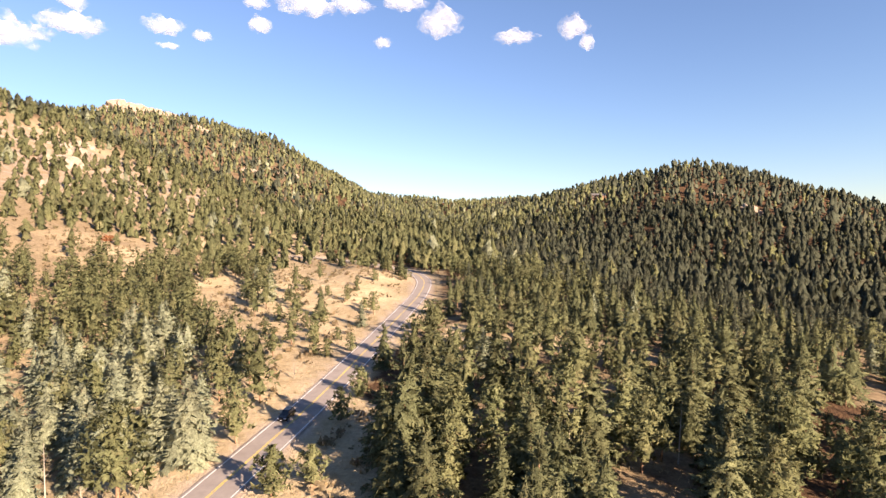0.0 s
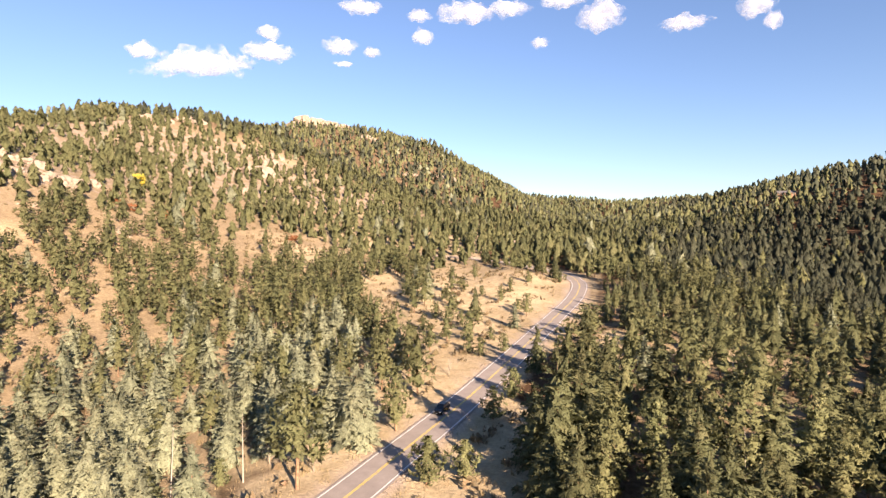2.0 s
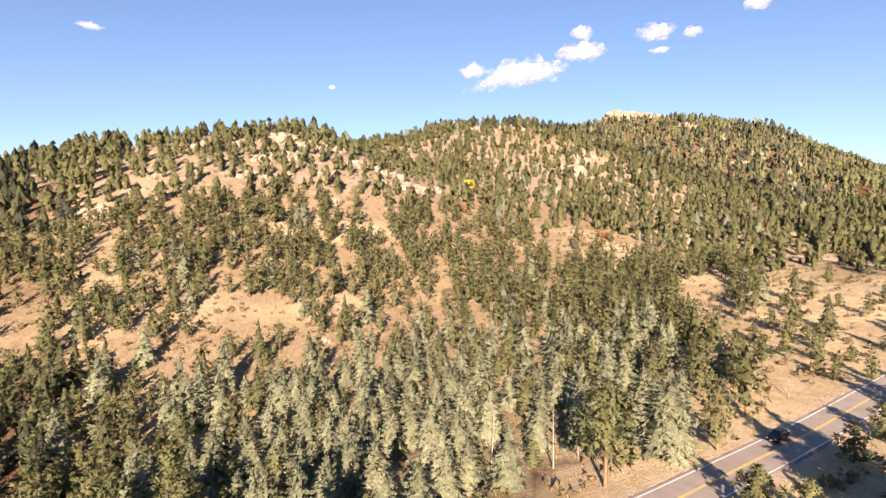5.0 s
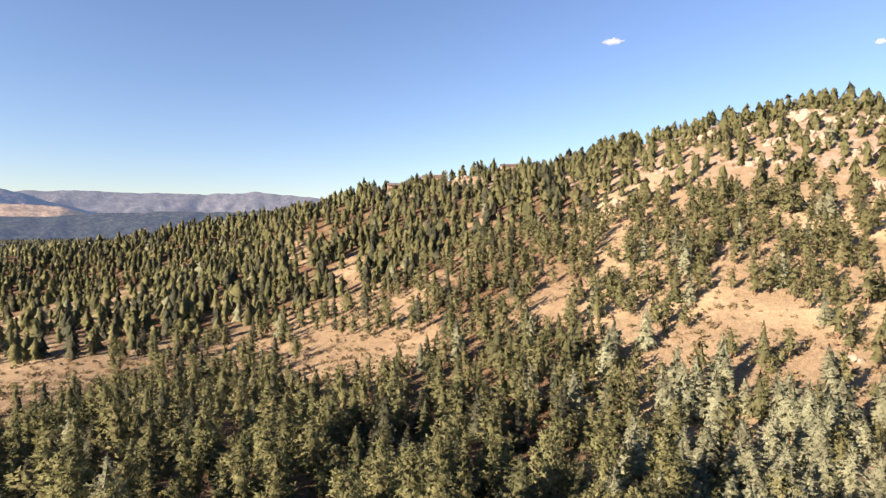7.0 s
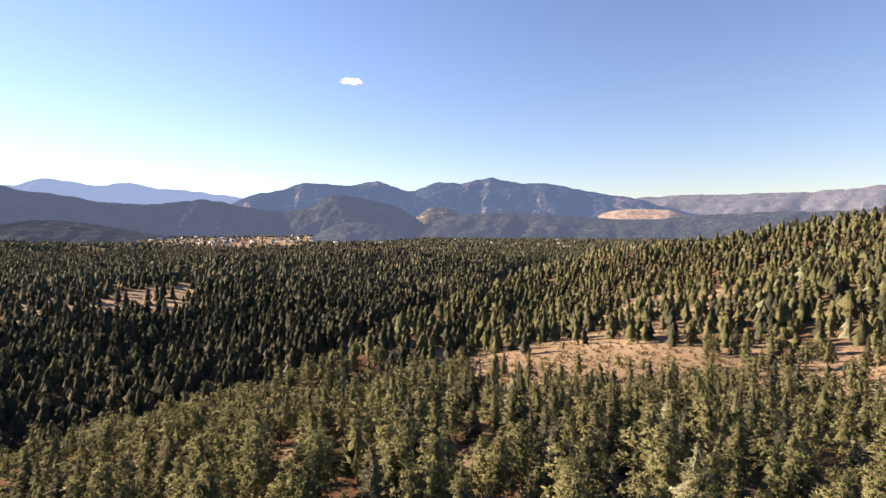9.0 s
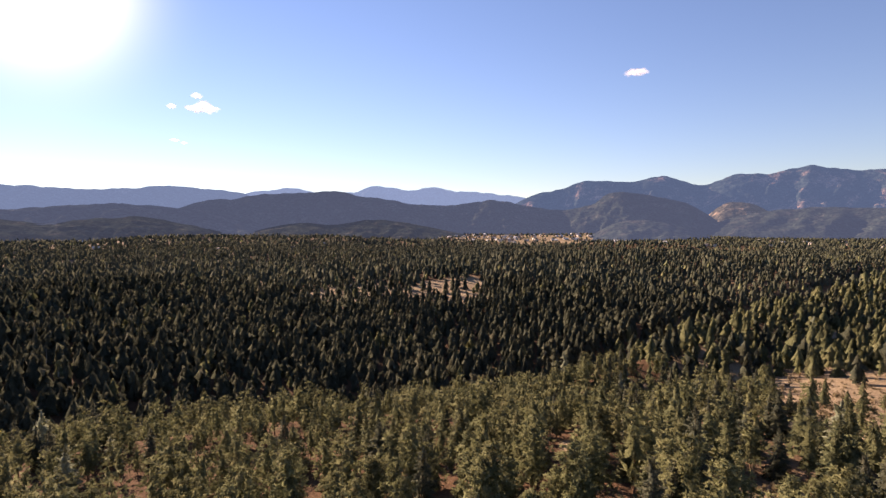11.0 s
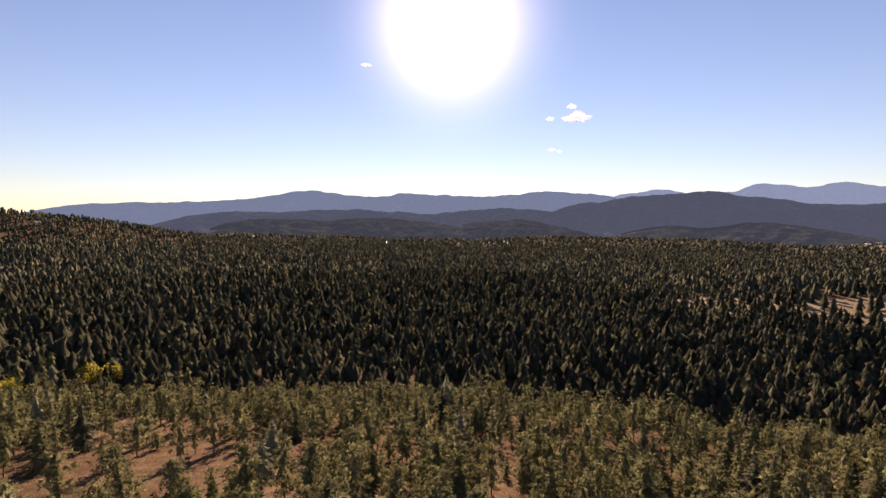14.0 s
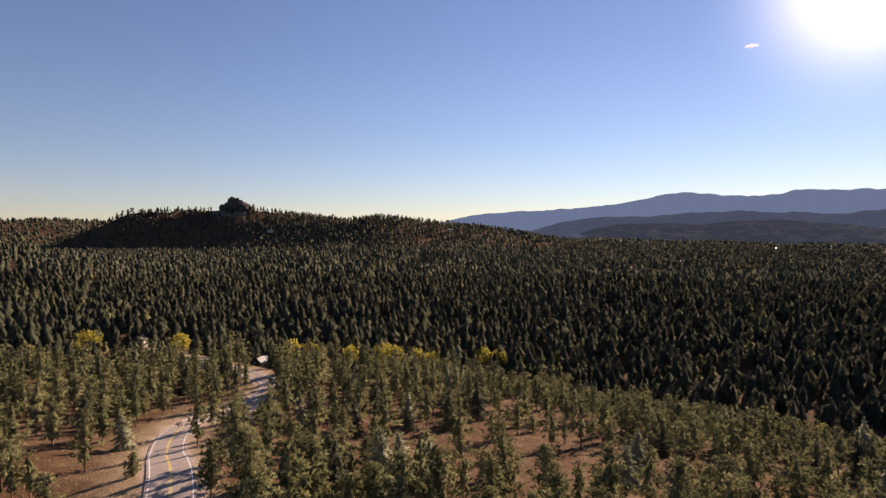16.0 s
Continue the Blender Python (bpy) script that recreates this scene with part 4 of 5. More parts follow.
        x, y, z = x[keep], y[keep], z[keep]
        forest(name, label, x, y, z, kind_at(x, y), shapes_for(level, 6))


plant_trees()


def gather(name, label, category, spots, shapes, mat, squash=(0.8, 1.3)):
    """Small growth too many to count, joined into one mesh."""
    VV, TT, off = [], [], 0
    for x, y, z in spots:
        v, t = shapes[int(rng.integers(0, len(shapes)))]
        a, sc = rng.uniform(0, 6.283), rng.uniform(*squash)
        c, q = math.cos(a) * sc, math.sin(a) * sc
        VV.append(np.column_stack([x + c * v[:, 0] - q * v[:, 1], y + q * v[:, 0] + c * v[:, 1], z + sc * v[:, 2]]))
        TT.append(t + off)
        off += len(v)
    return tagged(new(name, mesh_of(name, np.vstack(VV), np.vstack(TT), [mat])), label, category, kind="stuff")


def tuft(n, h, w, spread):
    V, T = [], []
    for k in range(n):
        a, lean = rng.uniform(0, 6.283), rng.uniform(0.1, 0.8)
        o = np.array((rng.normal(0, spread), rng.normal(0, spread), 0))
        c, q = math.cos(a), math.sin(a)
        V += [o + (-q * w, c * w, -0.05), o + (q * w, -c * w, -0.05), o + (c * lean * h, q * lean * h, h * rng.uniform(0.7, 1.2))]
        T.append((3 * k, 3 * k + 1, 3 * k + 2))
    return np.array(V), np.array(T)


def leafy(n, r, h, size):
    """A loose rounded crown of leaf clumps."""
    V, T = [], []
    for k in range(n):
        u = rng.normal(0, 1, 3)
        u /= np.linalg.norm(u)
        p = u * rng.uniform(0.55, 1.0) * np.array((r, r, h * 0.5)) + np.array((0, 0, h * 0.52))
        e, q = rng.normal(0, 1, 3), rng.normal(0, 1, 3)
        e /= np.linalg.norm(e)
        q = np.cross(e, q)
        q /= np.linalg.norm(q)
        s = size * rng.uniform(0.6, 1.3)
        V += [p + q * s * 0.5, p - q * s * 0.5, p + e * s]
        T.append((3 * k, 3 * k + 1, 3 * k + 2))
    return np.array(V), np.array(T)


def place(az, d, lift=0.0):
    x, y = polar(az, d)
    return float(x), float(y), float(land(np.array([x]), np.array([y]))[0]) + lift


# ---- autumn trees and shrubs ----
def autumn_tree(az, d, h, r):
    x, y, z = place(az, d)
    root = tagged(new("cottonwood"), "golden-yellow autumn cottonwood among dark conifers", "deciduous tree", "golden trees along the creek")
    new("trunk", mesh_of("trunk", *trunk_shape(h * 0.7, 0.2), [BARK])).parent = root
    new("crown", mesh_of("crown", *leafy(700, r, h, 0.95), [GOLD])).parent = root
    root.matrix_basis = pose(x, y, z - 0.1, 0, 0, rng.uniform(0, 360))


for az, d, h, r in ((297.2, 345, 9, 6), (289.7, 312, 7, 4), (279.2, 298, 9, 5), (277.4, 296, 8, 5), (273.3, 296, 8, 4), (269.8, 296, 10, 5.5), (268.6, 300, 9, 4.5), (266.2, 300, 8, 3.5),
                    (264.6, 304, 7, 4.5), (259.1, 336, 8, 4.5), (257.4, 336, 8, 5), (251.3, 368, 7, 3), (242.6, 410, 6, 2.5), (227.7, 325, 6, 2.5), (236.9, 300, 6, 2.5), (301.4, 330, 5, 3),
                    (46.1, 386, 6, 4), (17.9, 382, 3.4, 1.8)):
    autumn_tree(az, d, h * 1.45, r * 1.2)


def rust_shrub(az, d, r):
    x, y, z = place(az, d)
    ob = new("oak_shrub", mesh_of("oak_shrub", *leafy(260, r, r * 0.9, 0.8), [RUST]))
    ob.matrix_basis = pose(x, y, z - 0.3)
    tagged(ob, "rust-red autumn scrub oak on a dry slope", "shrub", "rust-coloured shrubs")


for az, d, r in ((46.8, 320, 5), (43.9, 328, 4), (32.2, 344, 4), (48, 326, 3), (66, 330, 3), (61, 345, 3), (27, 300, 3)):
    rust_shrub(az, d, r)


# ---- dead and leafless trees ----
def limb_shape(length, r, bend):
    """A thin tapering branch along +x that bends upward."""
    V, T = [], []
    for k in range(4):
        f = k / 3
        for i in range(4):
            a = 6.2832 * i / 4
            q = r * (1 - 0.85 * f)
            V.append((length * f, q * math.cos(a), bend * f * f * length + q * math.sin(a)))
    for k in range(3):
        for i in range(4):
            a, b = k * 4 + i, k * 4 + (i + 1) % 4
            T += [(a, b, b + 4), (a, b + 4, a + 4)]
    return np.array(V), np.array(T)


def dead_tree(name, label, group, h, r, limbs, long, low, mat):
    """A bare stem with leafless limbs, to be copied."""
    root = tagged(new(name), label, "dead tree", group)
    new("trunk", mesh_of("trunk", *trunk_shape(h * 1.15, r), [mat])).parent = root
    shape = mesh_of("limb", *limb_shape(1.0, 0.035, 0.45), [mat])
    for k in range(limbs):
        f = low + (0.95 - low) * (k + 0.4) / limbs
        b = new("limb", shape)
        b.parent = root
        b.matrix_basis = pose(0, 0, h * f, 0, -rng.uniform(5, 40), 137.5 * k + rng.uniform(-25, 25)) @ Matrix.Diagonal((*(long * (1.1 - 0.7 * f) * rng.uniform(0.7, 1.2),) * 3, 1))
    return root


def stand_dead(proto, spots):
    """Sets the first tree at the first spot and copies of it at the others."""
    for k, (az, d, size) in enumerate(spots):
        x, y, z = place(az, d, -0.15)
        m = pose(x, y, z, rng.normal(0, 3), rng.normal(0, 3), rng.uniform(0, 360)) @ Matrix.Diagonal((size, size, size, 1))
        if k == 0:
            proto.matrix_basis = m
            first = size
        else:
            copy_thing(proto, m @ Matrix.Diagonal((1 / first, 1 / first, 1 / first, 1)))


SNAG_WOOD = plain("bleached_dead_wood", (0.34, 0.30, 0.25), 0.9, vary=0.3, scale=2.0)
GREY_TWIGS = plain("grey_twigs", (0.30, 0.255, 0.20), 0.9, vary=0.3, scale=2.0)
stand_dead(dead_tree("snag", "bleached dead conifer standing among living trees", "dead conifers in the forest", 13.0, 0.16, 9, 1.6, 0.35, SNAG_WOOD),
           [(37.2, 86, 0.85), (43.8, 90, 0.9), (49.5, 84, 0.8), (27.6, 128, 0.9), (29.8, 140, 0.8), (346.5, 84, 0.85), (336, 92, 0.8)]
           + [(rng.uniform(180, 290), rng.uniform(330, 900), rng.uniform(0.9, 1.5)) for _ in range(34)])
stand_dead(dead_tree("bare_tree", "leafless grey roadside tree in dry grass", "bare roadside trees", 4.6, 0.12, 15, 2.4, 0.2, GREY_TWIGS),
           [(15.8, 131, 1.0), (12.6, 147, 0.8), (30.2, 84, 0.8), (34.6, 90, 0.8), (11.2, 172, 0.7)])


def undergrowth():
    n = 26000
    az, d = rng.uniform(0, 360, n), 45 + 240 * rng.random(n) ** 0.8
    x, y = polar(az, d)
    o = openness(x, y)
    rd, _ = road_near(x, y)
    keep = (rd > 5.2) & (rng.random(n) < np.clip(0.15 + o + (rd < 22), 0, 1))
    x, y = x[keep], y[keep]
    z = land(x, y)
    gather("dry_grass", "pale straw-coloured dry grass tufts", "grass", zip(x, y, z), [tuft(7, 0.42, 0.05, 0.4) for _ in range(8)], STRAW)
    n = 17000
    az, d = rng.uniform(0, 160, n), 70 + 400 * rng.random(n)
    x, y = polar(az, d)
    rd, _ = road_near(x, y)
    keep = (rd > 9) & (rng.random(n) < (openness(x, y) * 0.8 + 0.15) * np.where((d < 270) & (az < 30), 0.35, 1.0))
    x, y = x[keep], y[keep]
    gather("brush", "low grey-green and brown brush on dry slopes", "shrub", zip(x, y, land(x, y)), [leafy(11, 0.9, 1.0, 0.8) for _ in range(9)], BRUSH, (0.5, 1.5))


STRAW = foliage("straw", (0.30, 0.22, 0.115), (0.44, 0.34, 0.19), (0.48, 0.39, 0.24))
BRUSH = foliage("brush_leaves", (0.15, 0.12, 0.07), (0.25, 0.20, 0.12), (0.30, 0.20, 0.13))
undergrowth()


# ---- rocks ----
def rock_material(name, dark, mid, pale):
    m, n, l, s = material(name, 1.0)
    s.inputs["Specular IOR Level"].default_value = 0.05
    p = position(n)
    c = ramp(n, l, noise_of(n, l, 0.35, 6, 0.7, p), (0.3, dark), (0.5, mid), (0.72, pale))
    c = mix(n, l, c, ramp(n, l, noise_of(n, l, 1.6, 4, 0.7, p), (0.35, grey(0.55)), (0.6, grey(1.0))), 0.7, "MULTIPLY")
    l.new(c, s.inputs["Base Color"])
    bump(n, l, s, noise_of(n, l, 1.1, 5, 0.7, p), 0.7, 0.8)
    return m


ROCK = rock_material("granite", (0.17, 0.132, 0.1), (0.31, 0.25, 0.195), (0.42, 0.352, 0.28))
# darker copy of the granite: the backlit butte knob's shade as colour
SHADED_ROCK = rock_material("shaded_rock", (0.05, 0.045, 0.042), (0.085, 0.076, 0.07), (0.13, 0.115, 0.105))


def boulder(k, mat):
    """An angular weathered block of about unit size."""
    bm = bmesh.new()
    bmesh.ops.create_icosphere(bm, subdivisions=2, radius=1.0)
    for v in bm.verts:
        c = v.co
        c = c * (0.3 + 0.7 / max(abs(c.x), abs(c.y), abs(c.z)))
        v.co = c * (1 + 0.38 * noise.noise(c * 1.3 + Vector((k * 3.1, 0, 0))) + 0.12 * noise.noise(c * 4 + Vector((0, k * 2.3, 0))))
    me = bpy.data.meshes.new("boulder")
    bm.to_mesh(me)
    bm.free()
    me.materials.append(mat)
    return me


BOULDERS, SHADED_BOULDERS = ([boulder(k, mat) for k in range(9)] for mat in (ROCK, SHADED_ROCK))


def outcrop(az, d, w, h, blocks=BOULDERS, label="pale weathered granite outcrop on the wooded hillside"):
    """Blocks piled into one outcrop of about that width and height."""
    x, y, z = place(az, d)
    root = tagged(new("rock_outcrop"), label, "rock", "granite outcrops")
    root.matrix_basis = pose(x, y, z, 0, 0, az)
    for k in range(max(7, min(30, int(w / 0.95)))):
        b = new("boulder", blocks[int(rng.integers(0, 9))])
        b.parent = root
        u, r = rng.uniform(-0.5, 0.5), h * rng.uniform(0.13, 0.36)
        px, py = u * w, rng.uniform(-0.3, 0.3) * min(w, 14)
        gx, gy = polar(az, d)
        ca, sa = math.cos(radians(az)), math.sin(radians(az))
        lie = float(land(np.array([gx + ca * px - sa * py]), np.array([gy + sa * px + ca * py]))[0]) - z
        b.matrix_basis = pose(px, py, lie + rng.uniform(0.0, 0.3) * h * (1 - 2 * abs(u)), rng.uniform(-25, 25), rng.uniform(-25, 25), rng.uniform(0, 360)) @ Matrix.Diagonal((r * rng.uniform(0.7, 1.3), r * rng.uniform(0.6, 1.1), r * rng.uniform(0.7, 1.3), 1))
    return root


for az, d, w, h in ((31.2, 1228, 44, 40), (29.9, 1228, 50, 34), (28.4, 1228, 46, 26), (26.9, 1235, 30, 18), (35.3, 542, 17, 22), (36.3, 468, 9, 13), (31.3, 890, 23, 11), (24.5, 1100, 28, 16), (330.0, 750, 19, 17), (13.3, 676, 14, 6), (19.9, 900, 23, 8),
                    (16.0, 920, 39, 10), (21.8, 480, 10, 5), (336.8, 910, 15, 8), (333.0, 810, 14, 7), (354.8, 1240, 11, 11), (337.3, 722, 23, 5), (9.3, 452, 10, 7), (33.7, 608, 15, 7)):
    outcrop(az, d, w, h)
for az, d, w, h in ((52.3, 338, 22, 9), (44.8, 626, 33, 11), (41.5, 658, 28, 11), (65.1, 376, 16, 10), (60.4, 304, 8, 9), (61.2, 346, 15, 6), (77.1, 316, 13, 7), (77.3, 354, 9, 5), (53.9, 302, 13, 3.5), (34.5, 578, 18, 16)):
    outcrop(az, d, w, h)
for az, d, w, h in ((68.6, 342, 15, 7), (71.8, 318, 7, 5), (55.5, 344, 11, 5), (81.8, 308, 10, 7), (61.6, 176, 4, 3), (42.5, 476, 10, 7), (40.3, 442, 7, 8), (47.7, 284, 7, 5), (106.4, 562, 18, 7), (95.2, 500, 8, 10),
                    (91.9, 532, 17, 8), (96.1, 332, 7, 5), (66, 418, 24, 10), (63, 404, 20, 9), (69.5, 404, 17, 8), (60, 398, 17, 8), (57.5, 372, 20, 9), (54.3, 362, 18, 8), (50, 352, 15, 6), (72.8, 410, 15, 8), (67.5, 372, 12, 6),
                    (104.6, 562, 26, 9), (100.6, 554, 20, 7), (108.6, 578, 20, 8), (97.5, 545, 14, 6)):
    outcrop(az, d, w, h)
for az, w, h in ((284.7, 40, 46), (284.3, 40, 42), (285.1, 34, 36), (283.6, 34, 28)):
    outcrop(az, 1594, w, h, SHADED_BOULDERS, "backlit rock knob crowning the wooded butte, its shade put into the colour")


# ---- clouds ----
def cloud(az, el, wide, tall, tilt=0.0, dist=4600.0):
    """A small cumulus: one billowing body over a flattish base; sizes in degrees of sky."""
    w, h = 0.47 * dist * math.radians(wide), 0.47 * dist * math.radians(tall)
    long = w / h
    bm = bmesh.new()
    bmesh.ops.create_icosphere(bm, subdivisions=5 if wide > 4.5 else 4, radius=1.0)
    rim = []
    for v in bm.verts:
        c = v.co.copy()
        rim.append(1 - math.sqrt(max(0.0, 1 - c.y * c.y)))
        q = Vector((c.x * long, c.y, c.z)) * 1.5 + Vector((az * 0.7, el, wide))
        swell = 1 + 0.55 * noise.fractal(q, 1.0, 2.0, 5)
        lean = 0.22 * noise.noise(Vector((c.x * 1.7, az, 3.0)))
        v.co = Vector((c.x * w * (0.75 + 0.25 * swell), c.y * 0.6 * min(w, h) * swell, (max(c.z, -0.55 - 0.12 * swell) * (1 - 0.55 * c.x * c.x) * swell + lean * 1.4) * h))
    for f in bm.faces:
        f.smooth = True
    me = bpy.data.meshes.new("cloud")
    bm.to_mesh(me)
    bm.free()
    me.attributes.new("body", "FLOAT", "POINT").data.foreach_set("value", rim)
    me.materials.append(CLOUD)
    ob = new("cloud", me)
    p = heading(az, el) * dist
    ob.matrix_basis = pose(p.x, p.y, p.z + EYE, 0, 0, az) @ pose(0, 0, 0, 0, -tilt)
    return tagged(ob, "small white fair-weather cumulus cloud", "cloud", "scattered clouds", "structure")


for az, el, wide, tall in ((0.2, 21.3, 5.0, 3.4), (346.3, 20.2, 3.4, 2.6), (345.0, 18.8, 1.6, 2.2), (352.4, 19.8, 5.2, 1.6), (6.3, 19.3, 2.1, 1.3), (18.7, 20.1, 2.5, 2.0), (27.3, 18.9, 4.2, 1.9), (24.0, 18.5, 2.1, 1.1), (27, 17.3, 2.2, 0.7),
                           (34.4, 17.9, 6.0, 2.2), (45.6, 16.6, 3.0, 1.8), (34.4, 19.6, 2.8, 1.5), (14.0, 22.3, 7.0, 2.4), (9.5, 22.6, 5.0, 2.0), (4.0, 23.0, 5.0, 1.8), (19.0, 22.0, 3.0, 1.4), (25.0, 22.6, 5.0, 1.6)):
    cloud(az, el, wide, tall)
cloud(40.6, 16.1, 12.0, 2.9, 11.0)
for az, el, wide, tall in ((82, 17.9, 2.3, 0.7), (60.5, 14.8, 0.9, 0.5), (167.4, 14.8, 3.2, 0.9), (211.3, 11.3, 3.3, 1.3), (211.8, 12.4, 1.3, 0.7), (214.0, 11.3, 1.1, 0.6), (213.8, 8.2, 1.0, 0.4), (213.0, 8.0, 0.8, 0.35), (220.1, 17.8, 1.0, 0.7),
                           (233.4, 16.6, 1.3, 0.4)):
    cloud(az, el, wide, tall)


# ---- houses ----
def part(name, bm, mat, parent, label=""):
    me = bpy.data.meshes.new(name)
    bm.to_mesh(me)
    bm.free()
    me.materials.append(mat)
    ob = new(name, me)
    ob.parent = parent
    return tagged(ob, label) if label else ob


def boxed(x0, x1, y0, y1, z0, z1, bevel=0.0):
    bm = bmesh.new()
    bmesh.ops.create_cube(bm, size=1.0, matrix=Matrix.LocRotScale(((x0 + x1) / 2, (y0 + y1) / 2, (z0 + z1) / 2), None, (x1 - x0, y1 - y0, z1 - z0)))
    if bevel:
        bmesh.ops.bevel(bm, geom=bm.edges[:], offset=bevel, segments=2, affect="EDGES")
    return bm


def gable(w, d, z, rise, over):
    """A pitched roof slab with overhang, its ridge along x."""
    bm = bmesh.new()
    prof = [(-d / 2 - over, -0.25), (0, rise), (d / 2 + over, -0.25), (d / 2 + over, 0.05), (0, rise + 0.3), (-d / 2 - over, 0.05)]
    ends = [[bm.verts.new((sx * (w / 2 + over), y, z + q)) for y, q in prof] for sx in (-1, 1)]
    for i in range(6):
        j = (i + 1) % 6
        bm.faces.new((ends[0][i], ends[0][j], ends[1][j], ends[1][i]))
    for e in ends:
        bm.faces.new((e[0], e[1], e[4], e[5]))
        bm.faces.new((e[1], e[2], e[3], e[4]))
    bmesh.ops.recalc_face_normals(bm, faces=bm.faces)
    return bm


def walls(w, d, h, rise):
    bm = bmesh.new()
    prof = [(-d / 2, -2.0), (d / 2, -2.0), (d / 2, h), (0, h + rise * 0.92), (-d / 2, h)]
    ends = [[bm.verts.new((sx * w / 2, y, q)) for y, q in prof] for sx in (-1, 1)]
    for i in range(5):
        j = (i + 1) % 5
        bm.faces.new((ends[0][i], ends[0][j], ends[1][j], ends[1][i]))
    bm.faces.new(ends[0])
    bm.faces.new(ends[1])
    bmesh.ops.recalc_face_normals(bm, faces=bm.faces)
    return bm


GLASS = plain("dark_window_glass", (0.03, 0.04, 0.05), 0.08)
TIMBER = plain("brown_timber", (0.20, 0.12, 0.075), 0.8)
STUCCO = plain("tan_stucco", (0.30, 0.225, 0.165), 0.9)
PALE_WALL = plain("pale_siding", (0.5, 0.46, 0.41), 0.8)
SLATE = plain("grey_shingles", (0.115, 0.108, 0.108), 0.9)
RED_ROOF = plain("brown_shingles", (0.105, 0.078, 0.066), 0.9)
WHITE_ROOF = plain("white_metal_roof", (0.62, 0.62, 0.61), 0.45)


def house(name, az, d, turn, w, depth, h, wall, roof, label, storeys=2, deck=True, group=""):
    root = tagged(new(name), label, "house", group)
    rise = depth * 0.27
    body = part("wall", walls(w, depth, h, rise), wall, root)
    cap = part("roof", gable(w, depth, h, rise, 0.7), roof, root)
    part("chimney", boxed(w * 0.22, w * 0.22 + 1.1, -0.5, 0.6, h + 0.2, h + rise + 1.2), STUCCO, cap)
    n = max(2, int(w / 3.6))
    for k in range(n):
        for f in range(storeys):
            cx, z0 = -w / 2 + (k + 0.5) * w / n, 0.9 + f * h / storeys
            win = part("window", boxed(cx - 1.0, cx + 1.0, -depth / 2 - 0.09, -depth / 2 + 0.05, z0, z0 + 1.5), PALE_WALL, root)
            part("pane", boxed(cx - 0.88, cx + 0.88, -depth / 2 - 0.12, -depth / 2 - 0.02, z0 + 0.12, z0 + 1.38), GLASS, win)
    part("door", boxed(w * 0.3, w * 0.3 + 1.0, depth / 2 - 0.05, depth / 2 + 0.08, 0, 2.1), TIMBER, root)
    if deck:
        part("deck", boxed(-w * 0.45, w * 0.2, -depth / 2 - 3.0, -depth / 2, h / storeys - 0.3, h / storeys), TIMBER, root)
        for k in range(4):
            px = -w * 0.43 + k * w * 0.2
            part("deck_post", boxed(px, px + 0.2, -depth / 2 - 2.9, -depth / 2 - 2.7, -2.5, h / storeys - 0.3), TIMBER, root)
    x, y, z = place(az, d)
    root.matrix_basis = pose(x, y, z + 0.6, 0, 0, az + turn)
    return root


house("house", 92.3, 556, 10, 19, 10, 7, STUCCO, RED_ROOF, "large tan stucco hilltop house with brown roof", 2, True)
house("house", 100.4, 578, -8, 24, 12, 7.5, TIMBER, RED_ROOF, "large brown timber house on the wooded ridge", 2, True)
house("house", 104.2, 588, 5, 23, 10, 5.5, STUCCO, SLATE, "long low tan house with grey roof on the ridge", 1, True)
house("house", 343.8, 815, 15, 20, 10, 6, TIMBER, SLATE, "brown timber house high on the forested hill", 2, True)
house("house", 281.9, 288, 30, 9, 8, 3.2, PALE_WALL, WHITE_ROOF, "small pale house with white metal roof by the road", 1, False)
house("cabin", 293.0, 336, 60, 4, 5, 4.2, PALE_WALL, SLATE, "small pale cabin among the pines", 1, False)


def town():
    """Little houses scattered over the valley floor and its low hills."""
    spots = [(rng.uniform(168, 189), rng.uniform(2300, 2940)) for _ in range(150)] + [(rng.uniform(120, 165), rng.uniform(1900, 3000)) for _ in range(40)]
    spots += [(rng.uniform(195, 262), rng.uniform(1000, 2300)) for _ in range(36)] + [(rng.uniform(255, 300), rng.uniform(900, 1500)) for _ in range(16)]
    for k, (az, d) in enumerate(spots):
        w, dep = rng.uniform(11, 20), rng.uniform(8, 12)
        wall, roof, lab = ((PALE_WALL, SLATE, "far pale-walled valley house with grey roof"), (STUCCO, RED_ROOF, "far tan valley house with brown roof"),
                           (PALE_WALL, WHITE_ROOF, "far white house with bright metal roof"))[k % 3 if d > 1700 else k % 2]
        root = tagged(new("valley_house"), lab, "house", "houses of the valley")
        part("wall", walls(w, dep, 5, 2.6), wall, root)
        part("roof", gable(w, dep, 5, 2.6, 0.6), roof, root)
        x, y, z = place(az, d, 2.0)
        root.matrix_basis = pose(x, y, z, 0, 0, rng.uniform(0, 360))


town()


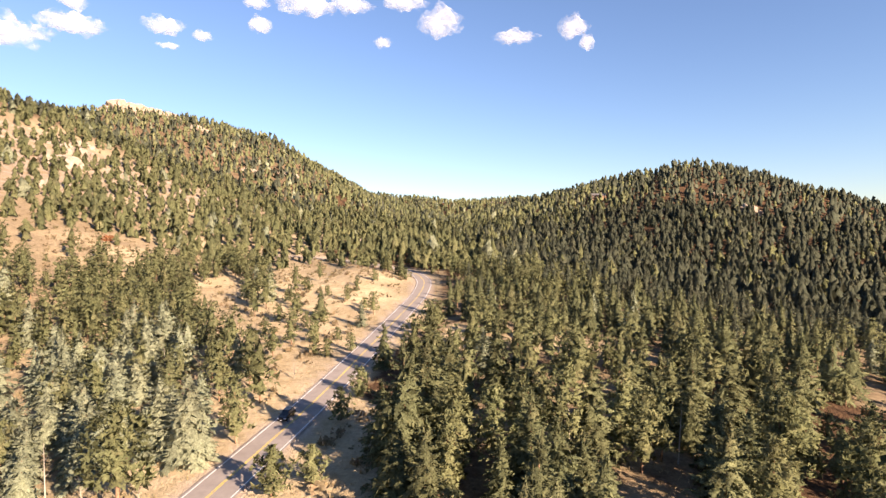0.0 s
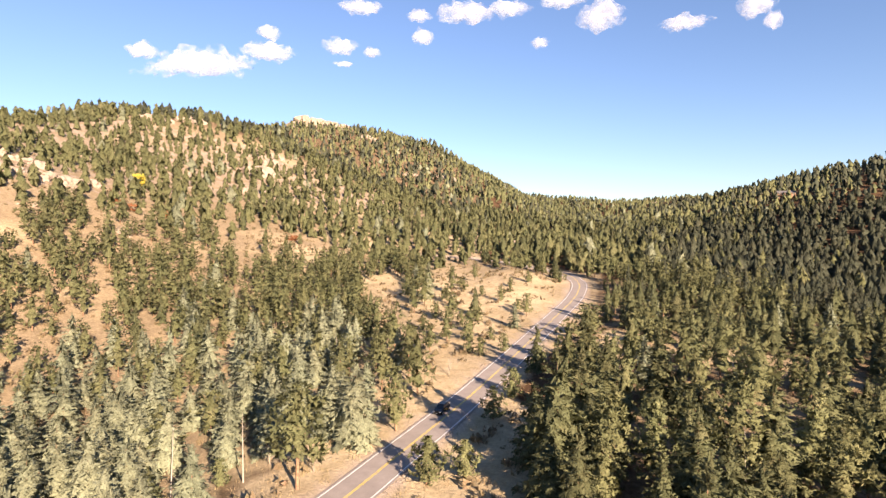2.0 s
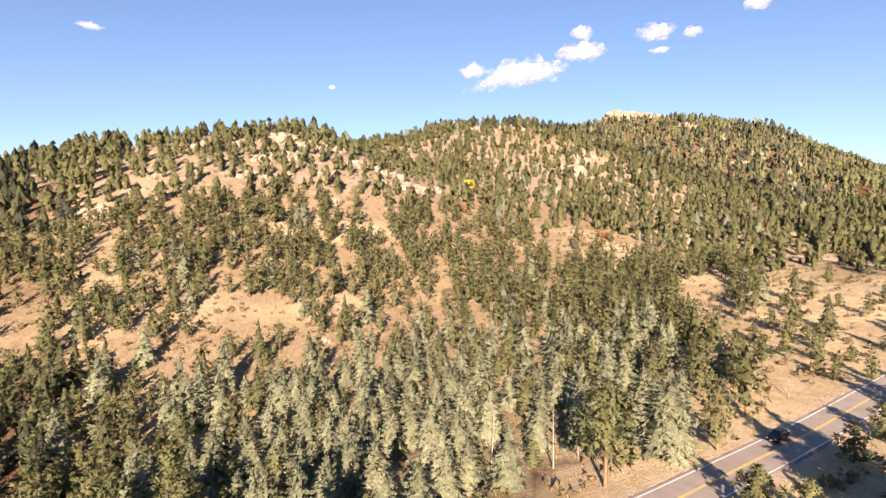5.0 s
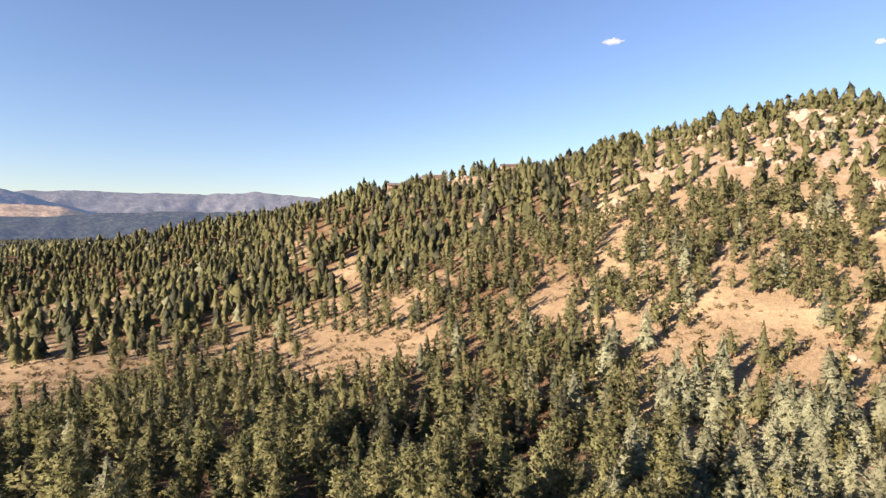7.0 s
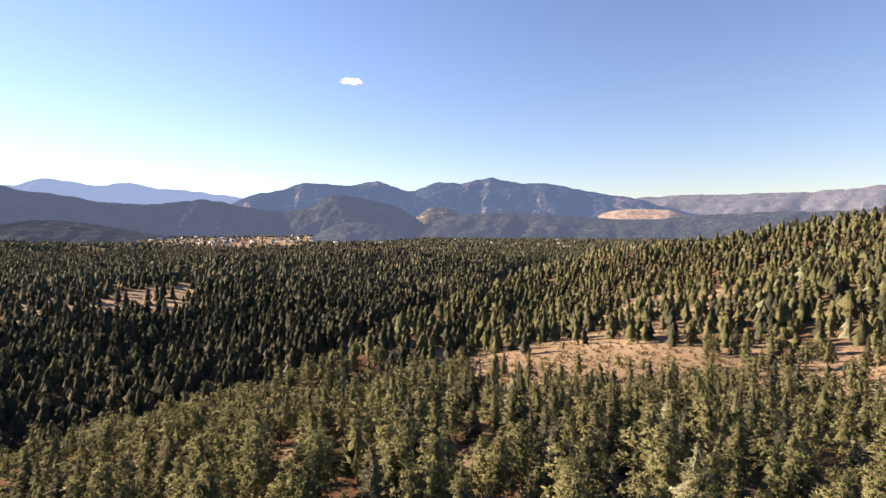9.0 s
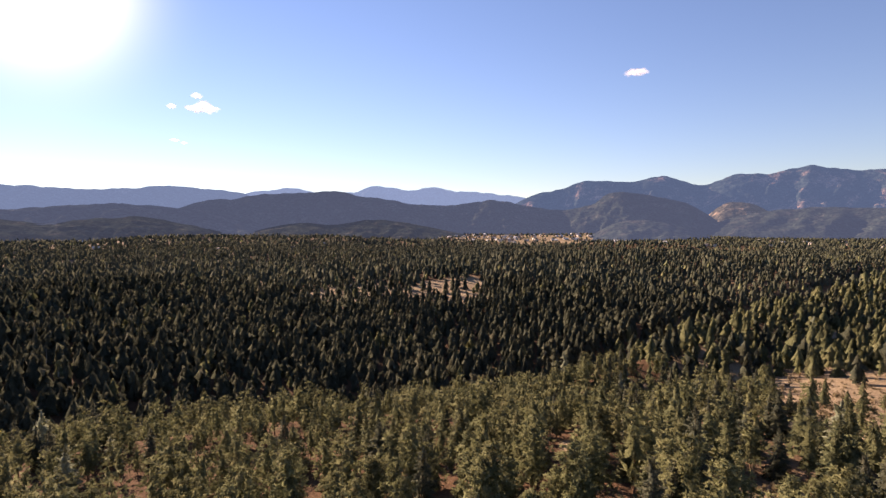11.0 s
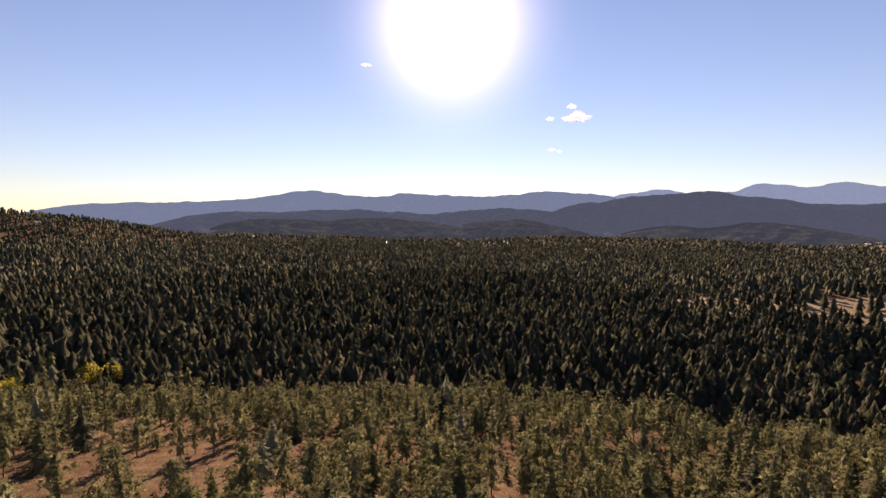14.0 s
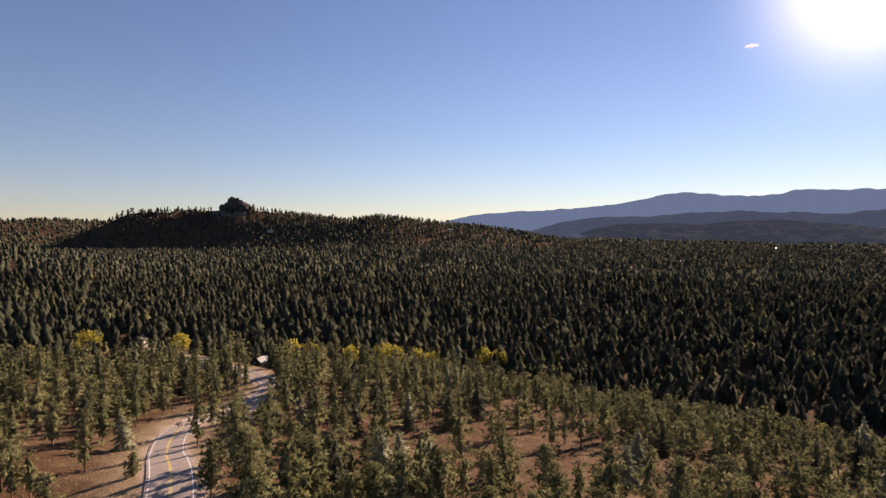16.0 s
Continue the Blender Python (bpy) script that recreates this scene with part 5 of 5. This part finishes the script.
# ---- the car on the road ----
def car():
    paint = plain("black_car_paint", (0.012, 0.012, 0.014), 0.18)
    rubber, alloy, lens = plain("tyre_rubber", (0.02, 0.02, 0.02), 0.9), plain("alloy", (0.55, 0.55, 0.56), 0.35, 1.0), plain("headlight_lens", (0.75, 0.77, 0.8), 0.1)
    root = tagged(new("car"), "black sport utility vehicle driving down the road", "car")

    def loft(name, prof, half, inset, mat, parent):
        bm = bmesh.new()
        rows = []
        for sy, k in ((-1, 1.0), (-1, 0.0), (1, 0.0), (1, 1.0)):
            rows.append([bm.verts.new((x, sy * (half - (inset if k else 0) * (0.3 + 0.7 * (z > prof[0][1] + 0.3))), z)) for x, z in prof])
        n = len(prof)
        for a, b in ((0, 3),):
            for i in range(n):
                j = (i + 1) % n
                bm.faces.new((rows[a][i], rows[a][j], rows[b][j], rows[b][i]))
        bm.faces.new(rows[0])
        bm.faces.new(rows[3])
        for r in (1, 2):
            for v in rows[r]:
                bm.verts.remove(v)
        bmesh.ops.recalc_face_normals(bm, faces=bm.faces)
        bmesh.ops.bevel(bm, geom=bm.edges[:], offset=0.07, segments=2, affect="EDGES")
        return part(name, bm, mat, parent)
    loft("body", [(-2.3, 0.35), (2.3, 0.35), (2.35, 0.7), (2.15, 0.95), (1.1, 1.08), (-2.2, 1.12), (-2.35, 0.8)], 0.93, 0.05, paint, root)
    cabin = loft("cabin", [(1.15, 1.02), (0.35, 1.62), (-1.75, 1.66), (-2.2, 1.05)], 0.88, 0.2, GLASS, root)
    loft("roof", [(0.4, 1.6), (0.3, 1.7), (-1.7, 1.74), (-1.85, 1.6)], 0.78, 0.06, paint, root)
    for sx in (1.45, -1.4):
        for sy in (-0.86, 0.86):
            w = bpy.data.objects.new("wheel", None)
            scene.collection.objects.link(w)
            w.parent = root
            for nm, r, t, mt in (("tyre", 0.37, 0.24, rubber), ("rim", 0.24, 0.26, alloy)):
                bm = bmesh.new()
                bmesh.ops.create_cone(bm, cap_ends=True, segments=18, radius1=r, radius2=r, depth=t, matrix=Matrix.Translation((sx, sy, 0.37)) @ Matrix.Rotation(math.pi / 2, 4, "X"))
                part(nm, bm, mt, w)
    for sy in (-0.68, 0.68):
        part("headlight", boxed(2.2, 2.36, sy - 0.2, sy + 0.2, 0.72, 0.88, 0.03), lens, root)
        part("mirror", boxed(0.75, 0.95, sy * 1.45 - 0.12, sy * 1.45 + 0.12, 1.05, 1.2, 0.03), paint, root)
    part("grille", boxed(2.3, 2.37, -0.42, 0.42, 0.55, 0.82, 0.02), rubber, root)
    part("number_plate", boxed(2.36, 2.385, -0.16, 0.16, 0.45, 0.55), lens, root)
    k = int(np.argmin(np.hypot(ROADLINE[:, 0] + 30.0, ROADLINE[:, 1] - 101)))
    p, q = ROADLINE[k], ROADLINE[k + 1]
    t = (q - p)[:2] / np.linalg.norm((q - p)[:2])
    side = np.array((-t[1], t[0])) * -1.75
    pitch = math.degrees(math.atan2(q[2] - p[2], np.linalg.norm((q - p)[:2])))
    root.matrix_basis = pose(p[0] + side[0], p[1] + side[1], p[2] + 0.055, 0, -pitch, math.degrees(math.atan2(t[1], t[0])))


car()
